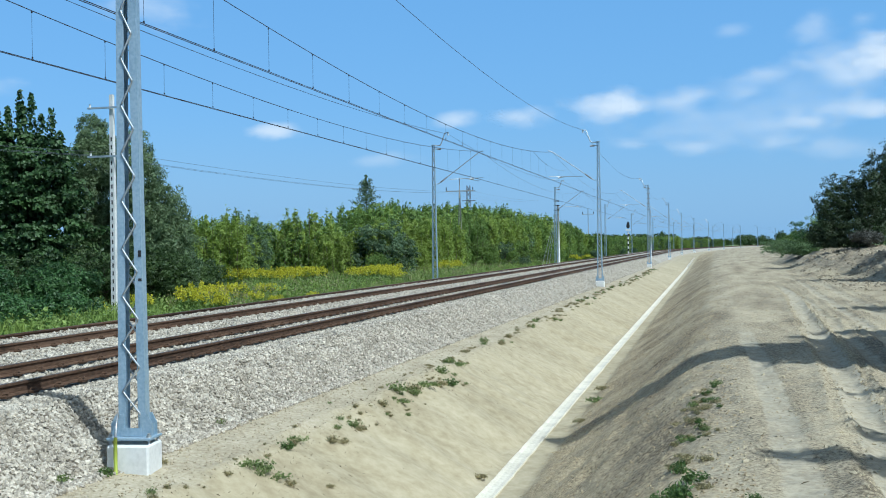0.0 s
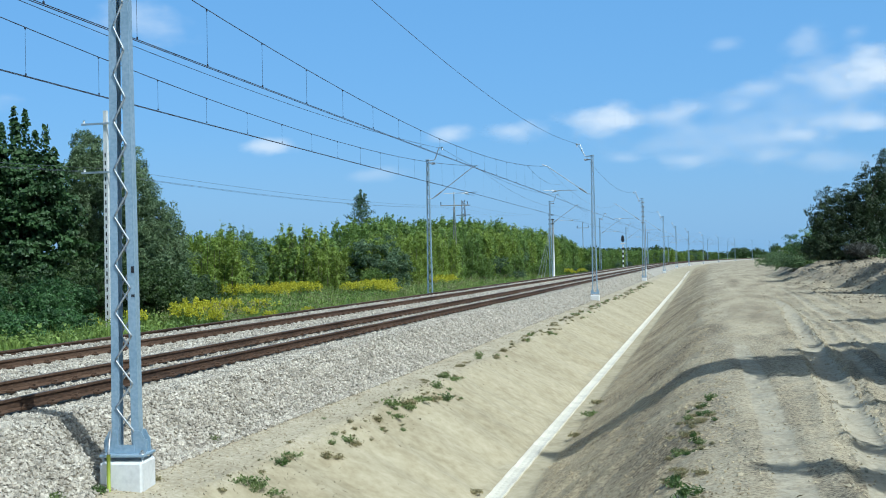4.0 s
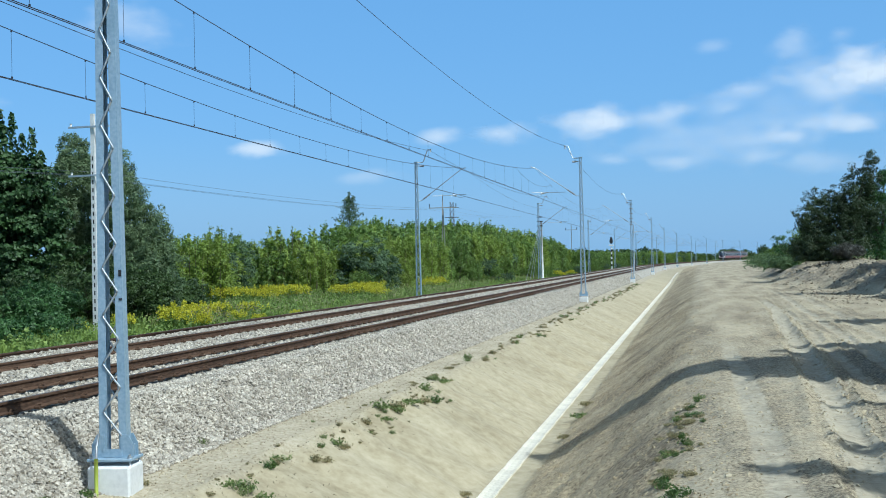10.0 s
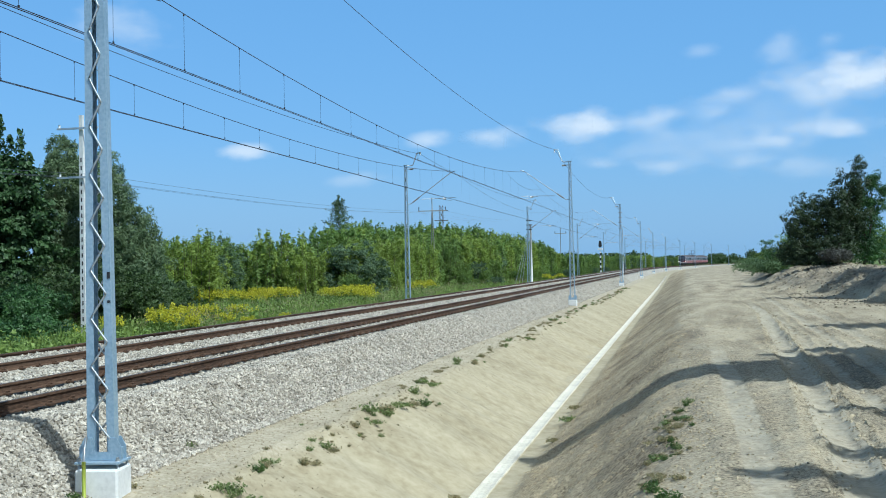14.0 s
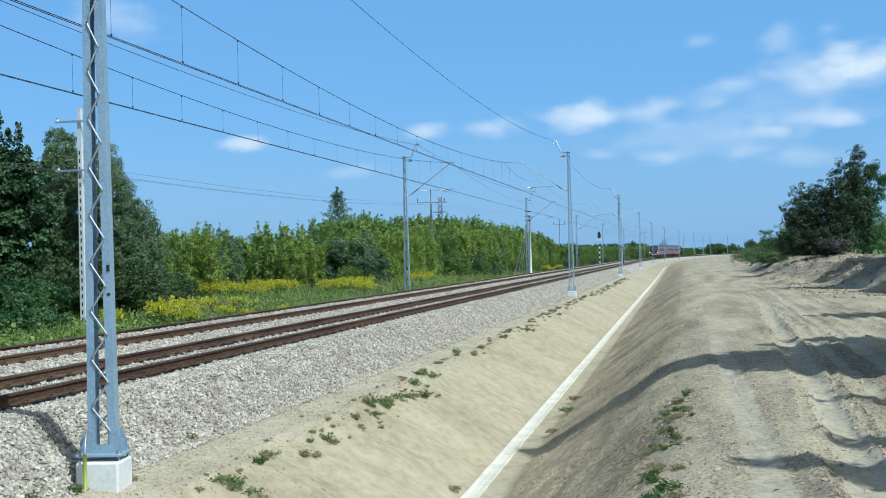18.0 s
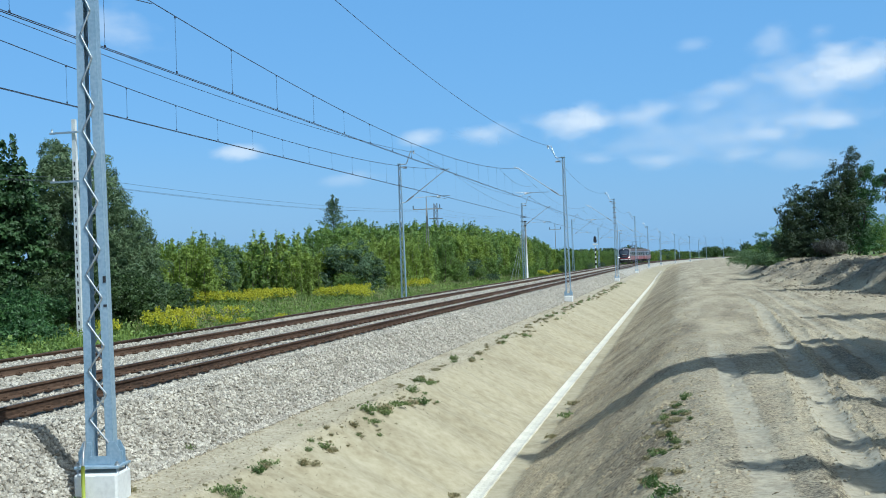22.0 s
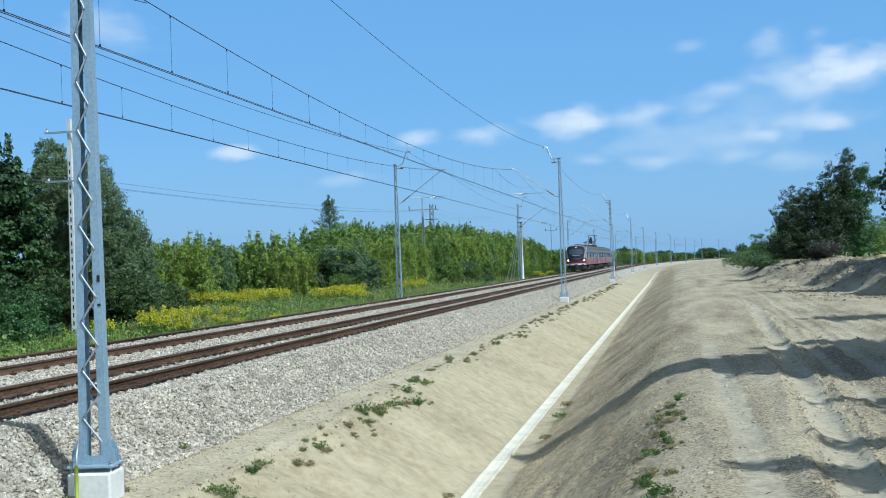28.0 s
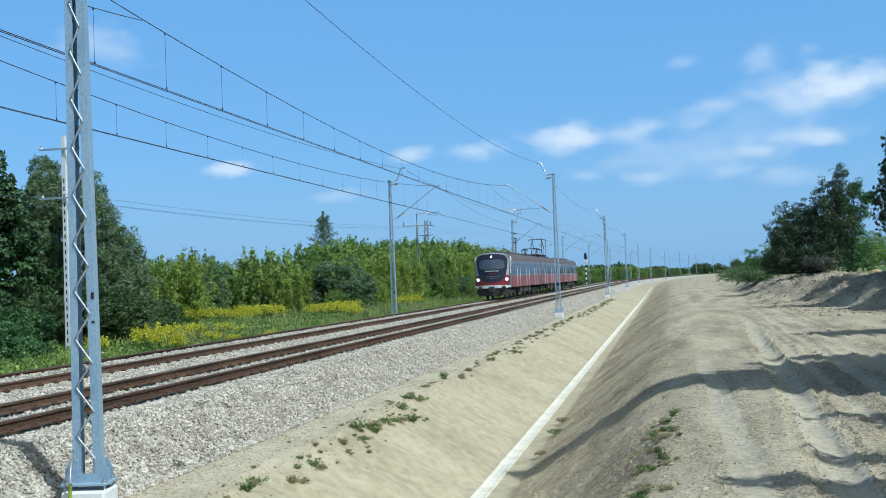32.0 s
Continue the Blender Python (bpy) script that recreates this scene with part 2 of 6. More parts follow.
def dry_ground():
    """Sand, gravelly dirt, soil and road sand running into one another across the ditch."""
    m = bpy.data.materials.new("dry_ground")
    m.use_nodes = True
    nt = m.node_tree
    b = nt.nodes["Principled BSDF"]
    co = nt.nodes.new("ShaderNodeTexCoord").outputs["Object"]

    def attribute(name):
        a = nt.nodes.new("ShaderNodeAttribute")
        a.attribute_name = name
        return a.outputs["Fac"]

    def noise(scale, detail=6):
        n = nt.nodes.new("ShaderNodeTexNoise")
        n.inputs["Scale"].default_value, n.inputs["Detail"].default_value = scale, detail
        nt.links.new(co, n.inputs["Vector"])
        return n.outputs[0]

    def shifted(value, by, amount):
        n = nt.nodes.new("ShaderNodeMath")
        n.operation = "MULTIPLY_ADD"
        nt.links.new(by, n.inputs[0])
        n.inputs[1].default_value = amount
        off = nt.nodes.new("ShaderNodeMath")
        off.inputs[1].default_value = -amount / 2
        nt.links.new(value, off.inputs[0])
        nt.links.new(off.outputs[0], n.inputs[2])
        return n.outputs[0]

    def step(value, lo, hi):
        r = nt.nodes.new("ShaderNodeMapRange")
        r.interpolation_type = "SMOOTHSTEP"
        r.inputs["From Min"].default_value, r.inputs["From Max"].default_value = lo, hi
        nt.links.new(value, r.inputs["Value"])
        return r.outputs[0]

    def blend(fac, a, c, kind):
        x = nt.nodes.new("ShaderNodeMix")
        x.data_type = kind
        base = 6 if kind == "RGBA" else 2
        nt.links.new(fac, x.inputs[0])
        nt.links.new(a, x.inputs[base])
        nt.links.new(c, x.inputs[base + 1])
        return x.outputs[2 if kind == "RGBA" else 0]

    across, wide, fine = attribute("across"), noise(0.9), noise(11.0)
    ragged = shifted(shifted(across, wide, 1.1), fine, 0.9)
    neat = shifted(shifted(across, wide, 0.35), fine, 0.3)
    def lowered(h, amount):
        n = nt.nodes.new("ShaderNodeMath")
        n.operation = "MULTIPLY"
        n.inputs[1].default_value = amount
        nt.links.new(h, n.inputs[0])
        return n.outputs[0]

    relief = {"slope_sand": 0.25, "slope_soil": 0.9, "road_sand": 0.6, "heap_soil": 1.0}
    col, hgt = earth_layer(nt, co, *EARTHS["bench_dirt"])
    hgt = lowered(hgt, 0.25)
    for key, fac in (("slope_sand", step(ragged, -6.5, -5.9)), ("slope_soil", step(neat, -3.2, -2.8)), ("road_sand", step(ragged, -0.75, 0.15)), ("heap_soil", step(shifted(attribute("spoil"), wide, 0.5), 0.2, 0.7))):
        c2, h2 = earth_layer(nt, co, *EARTHS[key])
        h2 = lowered(h2, relief[key])
        col, hgt = blend(fac, col, c2, "RGBA"), blend(fac, hgt, h2, "FLOAT")
    # sand ground fine and pale where wheels run
    worn = step(shifted(shifted(attribute("packed"), wide, 0.55), fine, 0.4), 0.42, 0.72)
    c3, h3 = earth_layer(nt, co, [(0.34, 0.295, 0.21), (0.43, 0.376, 0.272), (0.49, 0.436, 0.32)], 1.5, 12, 0.2)
    col, hgt = blend(worn, col, c3, "RGBA"), blend(worn, hgt, lowered(h3, 0.25), "FLOAT")
    nt.links.new(col, b.inputs["Base Color"])
    b.inputs["Roughness"].default_value = 0.95
    bp = nt.nodes.new("ShaderNodeBump")
    bp.inputs["Strength"].default_value, bp.inputs["Distance"].default_value = 1.0, 0.028
    nt.links.new(hgt, bp.inputs["Height"])
    # broader lumps of trampled soil on the track and the far slope
    lumps = nt.nodes.new("ShaderNodeBump")
    lumps.inputs["Distance"].default_value = 0.09
    nt.links.new(step(across, -3.3, -2.6), lumps.inputs["Strength"])
    nt.links.new(noise(2.6, 9), lumps.inputs["Height"])
    nt.links.new(bp.outputs[0], lumps.inputs["Normal"])
    nt.links.new(lumps.outputs[0], b.inputs["Normal"])
    return m


DRY_GROUND = dry_ground()
MEADOW = surface("meadow_soil", [(0.07, 0.11, 0.025), (0.12, 0.17, 0.04), (0.18, 0.22, 0.065)], 0.3, 6, 0.95, 0.6, dist=0.1, contrast=0.4)
RUST = surface("rail_rust", [(0.045, 0.03, 0.021), (0.095, 0.057, 0.037), (0.145, 0.092, 0.06)], 2, 40, 0.75, 0.3, streak=(1, 0.2, 1))
RUST.node_tree.nodes["Principled BSDF"].inputs["Specular IOR Level"].default_value = 0.15
STEEL = surface("rail_top", [(0.1, 0.07, 0.05), (0.2, 0.15, 0.12)], 2, 40, 0.45, 0.1, metal=0.6, streak=(1, 0.1, 1))
CONC = surface("concrete", [(0.56, 0.55, 0.52), (0.7, 0.69, 0.66), (0.78, 0.77, 0.74)], 3, 40, 0.85, 0.25)
SLEEP = surface("sleeper_concrete", [(0.33, 0.31, 0.28), (0.42, 0.4, 0.36)], 3, 30, 0.9, 0.3, spread=0.15)
GUTTER = surface("gutter_concrete", [(0.64, 0.585, 0.46), (0.76, 0.705, 0.58), (0.84, 0.79, 0.67)], 1.5, 25, 0.85, 0.3, spread=0.08)
PAINT = surface("mast_paint", [(0.25, 0.355, 0.45), (0.31, 0.42, 0.52), (0.37, 0.48, 0.57)], 1.2, 25, 0.5, 0.08, metal=0.2)
GALV = surface("galvanised", [(0.42, 0.44, 0.45), (0.56, 0.58, 0.59)], 3, 40, 0.45, 0.1, metal=0.7)
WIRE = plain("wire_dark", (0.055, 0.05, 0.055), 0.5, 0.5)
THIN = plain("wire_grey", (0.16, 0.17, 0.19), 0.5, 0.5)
BLACK = surface("dark_paint", [(0.015, 0.015, 0.018), (0.03, 0.03, 0.033)], 3, 30, 0.6, 0.1)
WHITE = surface("white_paint", [(0.7, 0.7, 0.68), (0.8, 0.8, 0.78)], 2, 20, 0.5, 0.05)
INSUL = surface("grey_brown_porcelain", [(0.21, 0.205, 0.2), (0.31, 0.305, 0.3)], 3, 30, 0.35, 0.05)
YELLOW = plain("yellow_sleeve", (0.42, 0.5, 0.07), 0.5)
WOOD = surface("weathered_wood", [(0.3, 0.285, 0.26), (0.44, 0.42, 0.38)], 3, 18, 0.9, 0.4)
BARK = surface("bark", [(0.07, 0.055, 0.04), (0.14, 0.115, 0.09)], 3, 18, 0.95, 0.8, dist=0.03)
LEAF_DARK = leafage("leaf_dark", (0.024, 0.05, 0.014), (0.105, 0.17, 0.042))
LEAF_DEEP = leafage("leaf_deep", (0.022, 0.06, 0.018), (0.1, 0.215, 0.055))
LEAF_BROAD = leafage("leaf_broad", (0.018, 0.046, 0.013), (0.075, 0.15, 0.038), 0.2)
LEAF_WILLOW = leafage("leaf_willow", (0.075, 0.125, 0.055), (0.23, 0.31, 0.14), 0.3)
LEAF_MID = leafage("leaf_mid", (0.09, 0.155, 0.03), (0.26, 0.38, 0.08), 0.33)
LEAF_LIGHT = leafage("leaf_light", (0.15, 0.225, 0.033), (0.4, 0.5, 0.09), 0.38)
LEAF_GREY = leafage("leaf_grey", (0.05, 0.092, 0.042), (0.16, 0.24, 0.11))
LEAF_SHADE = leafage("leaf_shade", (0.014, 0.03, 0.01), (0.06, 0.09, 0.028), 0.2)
GRASS = leafage("grass_blades", (0.1, 0.165, 0.03), (0.34, 0.44, 0.095))
DRY = leafage("dry_weed", (0.24, 0.21, 0.1), (0.48, 0.42, 0.23), 0.35)
STRAW = leafage("straw", (0.2, 0.19, 0.085), (0.42, 0.38, 0.2), 0.3)
WEED = leafage("weed_leaf", (0.11, 0.16, 0.045), (0.3, 0.37, 0.13), 0.35)
BLOOM = leafage("goldenrod_bloom", (0.4, 0.4, 0.02), (0.82, 0.76, 0.06), 0.35)
SPRIG = leafage("fresh_weed", (0.05, 0.1, 0.022), (0.16, 0.25, 0.06))
HERB = leafage("meadow_herbs", (0.1, 0.165, 0.032), (0.32, 0.43, 0.1))
BRUSH = leafage("dry_brushwood", (0.05, 0.05, 0.04), (0.12, 0.115, 0.09), 0.1)
CLAY = surface("yellow_sand", [(0.33, 0.245, 0.12), (0.43, 0.325, 0.17)], 1.5, 9, 0.95, 0.5, dist=0.03)
DRY_STALK = leafage("dry_stalk", (0.12, 0.095, 0.05), (0.3, 0.25, 0.14), 0.1)
SAGE = leafage("grey_weed_leaf", (0.07, 0.125, 0.045), (0.2, 0.29, 0.11))


# ---- mesh tools ----
def mesh_np(name, v, f, mats=(), slots=None, smooth=False):
    """A mesh from arrays of corners and of faces that all have the same number of corners."""
    v, f = np.asarray(v, float), np.asarray(f, int)
    me = bpy.data.meshes.new(name)
    me.vertices.add(len(v))
    me.vertices.foreach_set("co", v.ravel())
    me.loops.add(f.size)
    me.loops.foreach_set("vertex_index", f.ravel())
    me.polygons.add(len(f))
    me.polygons.foreach_set("loop_start", np.arange(0, f.size, f.shape[1]))
    for m in mats:
        me.materials.append(m)
    if slots is not None:
        me.polygons.foreach_set("material_index", np.asarray(slots, int))
    me.polygons.foreach_set("use_smooth", np.full(len(f), smooth))
    me.update(calc_edges=True)
    me.validate()
    return me


def hang(name, me, parent=None, label="", m=None):
    ob = new(name, me)
    if parent is not None:
        ob.parent = parent
    if m is not None:
        ob.matrix_basis = m
    return tagged(ob, label) if label else ob


def thing(name, label, category, m=None, group="", kind=""):
    e = new(name)
    e.empty_display_size = 0.2
    if m is not None:
        e.matrix_basis = m
    return tagged(e, label, category, group, kind)


def part(name, bm, material, parent, label="", smooth=False):
    me = bpy.data.meshes.new(name)
    bm.to_mesh(me)
    bm.free()
    for m in material if isinstance(material, (list, tuple)) else (material,):
        me.materials.append(m)
    if smooth:
        me.polygons.foreach_set("use_smooth", np.full(len(me.polygons), True))
    return hang(name, me, parent, label)


def add_box(bm, c, s, m=None, bevel=0.0, slot=0):
    """A box of size s about c, its edges bevelled, turned by m."""
    r = bmesh.ops.create_cube(bm, size=1.0)
    vs = r["verts"]
    for v in vs:
        v.co = Vector((v.co.x * s[0], v.co.y * s[1], v.co.z * s[2]))
    if bevel:
        es = list({e for v in vs for e in v.link_edges})
        b = bmesh.ops.bevel(bm, geom=es, offset=bevel, segments=1, affect="EDGES", profile=0.5)
        vs = list({v for f in b["faces"] for v in f.verts} | {v for v in vs if v.is_valid})
    t = Matrix.Translation(c) @ (m or Matrix())
    for v in vs:
        v.co = t @ v.co
    if slot:
        for f in {f for v in vs for f in v.link_faces}:
            f.material_index = slot
    return vs


def add_tube(bm, pts, r, sides=6, r2=None, slot=0, cap=True):
    """A round bar through the points, tapering from r to r2."""
    pts = [Vector(p) for p in pts]
    r2 = r if r2 is None else r2
    rings = []
    up = Vector((0.03, 0.02, 1.0))
    for i, p in enumerate(pts):
        d = (pts[min(i + 1, len(pts) - 1)] - pts[max(i - 1, 0)]).normalized()
        a = d.cross(up if abs(d.dot(up)) < 0.95 else Vector((1, 0.1, 0))).normalized()
        b = a.cross(d)
        k = r + (r2 - r) * i / (len(pts) - 1)
        rings.append([bm.verts.new(p + (a * math.cos(2 * math.pi * j / sides) + b * math.sin(2 * math.pi * j / sides)) * k) for j in range(sides)])
    for u, w in zip(rings, rings[1:]):
        for j in range(sides):
            f = bm.faces.new((u[j], u[(j + 1) % sides], w[(j + 1) % sides], w[j]))
            f.material_index, f.smooth = slot, sides > 4
    if cap:
        for ring, turn in ((rings[0], 1), (rings[-1], -1)):
            f = bm.faces.new(ring[::turn])
            f.material_index = slot


def box_part(name, c, s, material, parent, label="", bevel=0.0, m=None):
    bm = bmesh.new()
    add_box(bm, c, s, m, bevel)
    return part(name, bm, material, parent, label)


def tube_part(name, pts, r, material, parent, label="", sides=6, r2=None):
    bm = bmesh.new()
    add_tube(bm, pts, r, sides, r2)
    return part(name, bm, material, parent, label)


# ---- the line of the railway: straight, then a wide bend ----
BEND_Y, BEND_R, NEAR_C, FAR_C = 219.0, 1650.0, -9.96, -14.0


def along(s, off):
    """The place at s metres along the line and off metres across, and the heading in radians to the right."""
    if s <= BEND_Y:
        return off, s, 0.0
    a = (s - BEND_Y) / BEND_R
    r = BEND_R - (off - NEAR_C)
    return NEAR_C + BEND_R - r * math.cos(a), BEND_Y + r * math.sin(a), a


def bend(y):
    """How far the line has shifted to the right at y."""
    y = np.asarray(y, float)
    d = np.clip(y - BEND_Y, 0, 900)
    return BEND_R - np.sqrt(BEND_R ** 2 - d ** 2) + np.clip(y - BEND_Y - 900, 0, None) * 0.65


def at_line(s, off, z=0.0, turn=0.0):
    x, y, a = along(s, off)
    return pose(x, y, z, 0, 0, turn - math.degrees(a))


# ---- the ground: one sheet ----
def fbm(x, y, scale, seed, octaves=3):
    """Smooth noise over arrays."""
    rng = np.random.default_rng(seed)
    out = np.zeros(np.broadcast(x, y).shape)
    amp = 1.0
    for o in range(octaves):
        k = 24
        for i in range(k):
            th, ph = rng.uniform(0, 2 * np.pi, 2)
            w = 2 * np.pi / scale * 2 ** o * rng.uniform(0.6, 1.5)
            out = out + amp / math.sqrt(k) * np.sin((x * np.cos(th) + y * np.sin(th)) * w + ph)
        amp *= 0.5
    return out


def smooth01(a, b, x):
    t = np.clip((x - a) / (b - a), 0, 1)
    return t * t * (3 - 2 * t)


DITCH_Z, DITCH_RISE, ROAD_Z = -2.4, 0.0045, -0.2
# wheel ruts of the dirt track: place across, half width, depth, where they fade out, how pale
RUTS = ((0.66, 0.19, 0.015, 30, 0.72), (1.42, 0.17, 0.055, 48, 1.8), (1.74, 0.05, 0.035, 40, 0.0), (2.3, 0.13, 0.03, 60, 0.6), (2.95, 0.16, 0.04, 80, 0.65), (3.75, 0.2, 0.035, 75, 0.6), (0.1, 0.2, 0.01, 110, 0.3), (2.58, 0.08, 0.025, 75, 0.0), (3.3, 0.09, 0.03, 70, 0.0), (4.2, 0.1, 0.03, 62, 0.0), (1.2, 0.06, 0.025, 70, 0.0), (4.75, 0.15, 0.03, 60, 0.5))


def rut_shift(y):
    """How far the deep wheel rut has drifted to the right at y."""
    return np.interp(y, [9, 19, 25, 42, 55, 140], [0, 0.46, 0.66, 1.3, 1.25, 1.8])


def rut_x(c, y):
    drift = 0 if c < 1 else rut_shift(y) if c < 1.8 else np.clip(y - 10, 0, 45) * 0.021
    return c + fbm(y, 0 * y, 9, int(c * 100) + 20, 2) * 0.035 + drift


def rut_fade(end, y):
    return 1 - smooth01(end * 0.6, end * 1.25, y)


def spoil(x, y):
    """How far the spoil heap beside the track has risen, 0 to 1."""
    left = np.interp(y, [40, 52, 60, 67, 90], [9.2, 7.7, 6.6, 5.0, 4.8])
    return smooth01(left, left + 2.6, x - 0.45 * fbm(y, x, 5, 19)) * smooth01(40, 50, y) * (1 - smooth01(98, 128, y))


def ditch_floor(y):
    far = smooth01(130, 260, y)
    return np.minimum((DITCH_Z + DITCH_RISE * np.clip(y, -30, 260)) * (1 - far) - 0.9 * far, -0.9)


def ground_z(x, y):
    """Height of the ground at x, y (arrays)."""
    u = x - bend(y)
    floor = ditch_floor(y)
    knots_u = [-400, -60, -30, -20, -17.9, -16.9, -16.0, -15.0, -14.86, -14.6, -13.4, -13.14, -13.0, -8.3, -7.25, -6.1]
    knots_z = [-1.2, -1.0, -0.9, -0.85, -0.9, -0.75, -0.24, -0.24, -0.2, -0.1, -0.1, -0.2, -0.22, -0.23, -0.93, -1.03]
    base = np.interp(u, knots_u, knots_z)
    down = -1.03 + (floor + 1.03) * np.clip((u + 6.1) / 2.25, 0, 1)
    up = floor + (ROAD_Z - floor) * np.clip((u + 3.1) / 2.86, 0, 1)
    up = np.where(u < -3.1, floor, up)
    z = np.where(u < -6.1, base, np.where(u < -3.85, down, up))
    # the crest between ditch and track is rounded and uneven
    edge = u - 0.12 + 0.05 * fbm(y, 0 * y, 3.2, 61, 2) + 0.03 * fbm(x, y, 0.9, 62, 2)
    rise = floor + (ROAD_Z - floor) * (edge + 3.1) / 2.86
    crest = -np.log(np.exp(np.clip(-5.2 * (rise - ROAD_Z), -40, 40)) + 1) / 5.2 + ROAD_Z
    blend_in = smooth01(-3.1, -2.4, u)
    z = np.where(u > -3.1, z * (1 - blend_in) + crest * blend_in, z)
    rough = fbm(x, y, 1.6, 5) * 0.018 + (fbm(x, y, 0.55, 7, 2) * 0.011 + fbm(x, y, 0.3, 8, 1) * 0.006) * (1 - 0.6 * smooth01(25, 60, y))
    soft = np.where((u > -7.0) & (u < -3.9), 0.4, np.where(u > -0.7, 1.0, np.where(u > -3.2, 0.7, np.where(u < -18, 2.0, 0.15))))
    z = z + rough * soft
    gully = fbm(y, x * 0.25, 2.6, 9, 2) * 0.05
    z = z + np.where((u > -6.3) & (u < -4.0), gully, 0)
    # ruts of the track
    ragged = 0.6 + 0.25 * fbm(x, y, 0.7, 44, 2)
    for c, w, d, end, pale in RUTS:
        cc = rut_x(c, y)
        g = np.exp(-((x - cc) / w) ** 4)
        lip = np.exp(-((x - cc - 1.75 * w) / (w * 0.55)) ** 2) + np.exp(-((x - cc + 1.9 * w) / (w * 0.8)) ** 2)
        z = z + np.where(u > -0.6, (d * 0.75 * lip * ragged - d * g) * rut_fade(end, y), 0)
    # heap of spoil beside the track
    heap = spoil(x, y)
    z = z + heap * (0.5 + 0.16 * np.clip(x - 5, 0, 5) + 0.1 * fbm(x, y, 6, 21) + 0.05 * fbm(x, y, 1.9, 22) + 0.075 * fbm(x, y, 1.0, 24, 2) + 0.03 * fbm(x, y, 0.55, 25, 1))
    side = smooth01(4.5, 8.0, x) * (1 - smooth01(24, 38, y)) * smooth01(-20, -5, y)
    z = z + side * (0.35 + 0.15 * fbm(x, y, 4, 23))
    z = z + smooth01(8, 30, np.abs(x) - 12) * 0.12 * fbm(x, y, 30, 31)
    return z


def build_ground():
    ys = np.concatenate([np.arange(-40, 2, 1.2), np.arange(2, 34, 0.14), np.arange(34, 70, 0.3), np.arange(70, 96, 0.5), np.arange(96, 150, 1.2), np.arange(150, 420, 5), np.geomspace(420, 4200, 40)])
    us = np.concatenate([-np.geomspace(3000, 60, 14), np.arange(-55, -19, 2.5), np.arange(-19, -8.4, 0.4), np.arange(-8.4, 0.9, 0.095), np.arange(0.9, 3.4, 0.055), np.arange(3.4, 5.2, 0.095), np.arange(5.2, 13, 0.2), np.arange(13, 40, 3), np.geomspace(42, 3000, 16)])
    yy, uu = np.meshgrid(ys, us, indexing="ij")
    xx = uu + bend(yy)
    zz = ground_z(xx, yy)
    v = np.stack([xx, yy, zz], -1).reshape(-1, 3)
    nr, nc = len(ys), len(us)
    i = np.arange(nr * nc).reshape(nr, nc)
    f = np.stack([i[:-1, :-1], i[:-1, 1:], i[1:, 1:], i[1:, :-1]], -1).reshape(-1, 4)
    um = (uu[:-1, :-1] + uu[1:, 1:]).ravel() / 2
    ym = (yy[:-1, :-1] + yy[1:, 1:]).ravel() / 2
    n = fbm(um, ym, 1.2, 41) * 0.12
    slot = np.where(um + n < -16.6, 0, np.where(um < -7.2, 1, 2))
    slot = np.where(um > 11 + 6 * n, 0, slot)
    slot = np.where((ym > 520) & (um > -7), 0, slot)
    me = mesh_np("ground", v, f, (MEADOW, BED, DRY_GROUND), slot, True)
    worn = np.zeros(xx.shape)
    for c, hw, d, end, pale in RUTS:
        worn = np.maximum(worn, np.exp(-((xx - rut_x(c, yy)) / (hw * 1.2)) ** 6) * pale * rut_fade(end, yy))
    for name, value in (("packed", worn), ("across", uu), ("spoil", spoil(xx, yy))):
        me.attributes.new(name, "FLOAT", "POINT").data.foreach_set("value", value.ravel())
    tagged(hang("ground", me), "dry sandy ground with a drainage ditch, a rutted dirt track and meadow", "ground", kind="structure")


build_ground()


# ---- the two tracks ----
def sweep(profile, s_list, off, z0):
    """Corners and faces of a profile (across, up) carried along the line."""
    v = []
    for s in s_list:
        x, y, a = along(s, off)
        for px, pz in profile:
            v.append((x + px * math.cos(a), y - px * math.sin(a), z0 + pz))
    k, n = len(profile), len(s_list)
    f = [(i * k + j, i * k + (j + 1) % k, (i + 1) * k + (j + 1) % k, (i + 1) * k + j) for i in range(n - 1) for j in range(k)]
    return v, f


RAIL = [(-0.075, -0.172), (0.075, -0.172), (0.075, -0.16), (0.012, -0.135), (0.01, -0.05), (0.036, -0.036), (0.036, -0.006), (0.028, 0.0), (-0.028, 0.0), (-0.036, -0.006), (-0.036, -0.036), (-0.01, -0.05), (-0.012, -0.135), (-0.075, -0.16)]
LINE_S = list(np.arange(-30, 120, 6.0)) + list(np.arange(120, 820, 12.0))


def make_sleeper_meshes():
    bm = bmesh.new()
    vs = add_box(bm, (0, 0, -0.325), (2.6, 0.28, 0.22), bevel=0.02)
    for v in vs:
        if v.co.z > -0.285:
            v.co.y *= 0.82
            if abs(v.co.x) < 0.4:
                v.co.z -= 0.03
    sl = bpy.data.meshes.new("sleeper")
    bm.to_mesh(sl)
    bm.free()
    sl.materials.append(SLEEP)
    bm = bmesh.new()
    add_box(bm, (0.115, 0, -0.155), (0.1, 0.13, 0.045), bevel=0.012)
    add_tube(bm, [(0.09, -0.04, -0.14), (0.11, -0.05, -0.105), (0.14, 0, -0.11), (0.11, 0.05, -0.105), (0.09, 0.04, -0.14)], 0.014, 5)
    cl = bpy.data.meshes.new("rail_clip")
    bm.to_mesh(cl)
    bm.free()
    cl.materials.append(RUST)
    return sl, cl


SLEEPER_ME, CLIP_ME = make_sleeper_meshes()


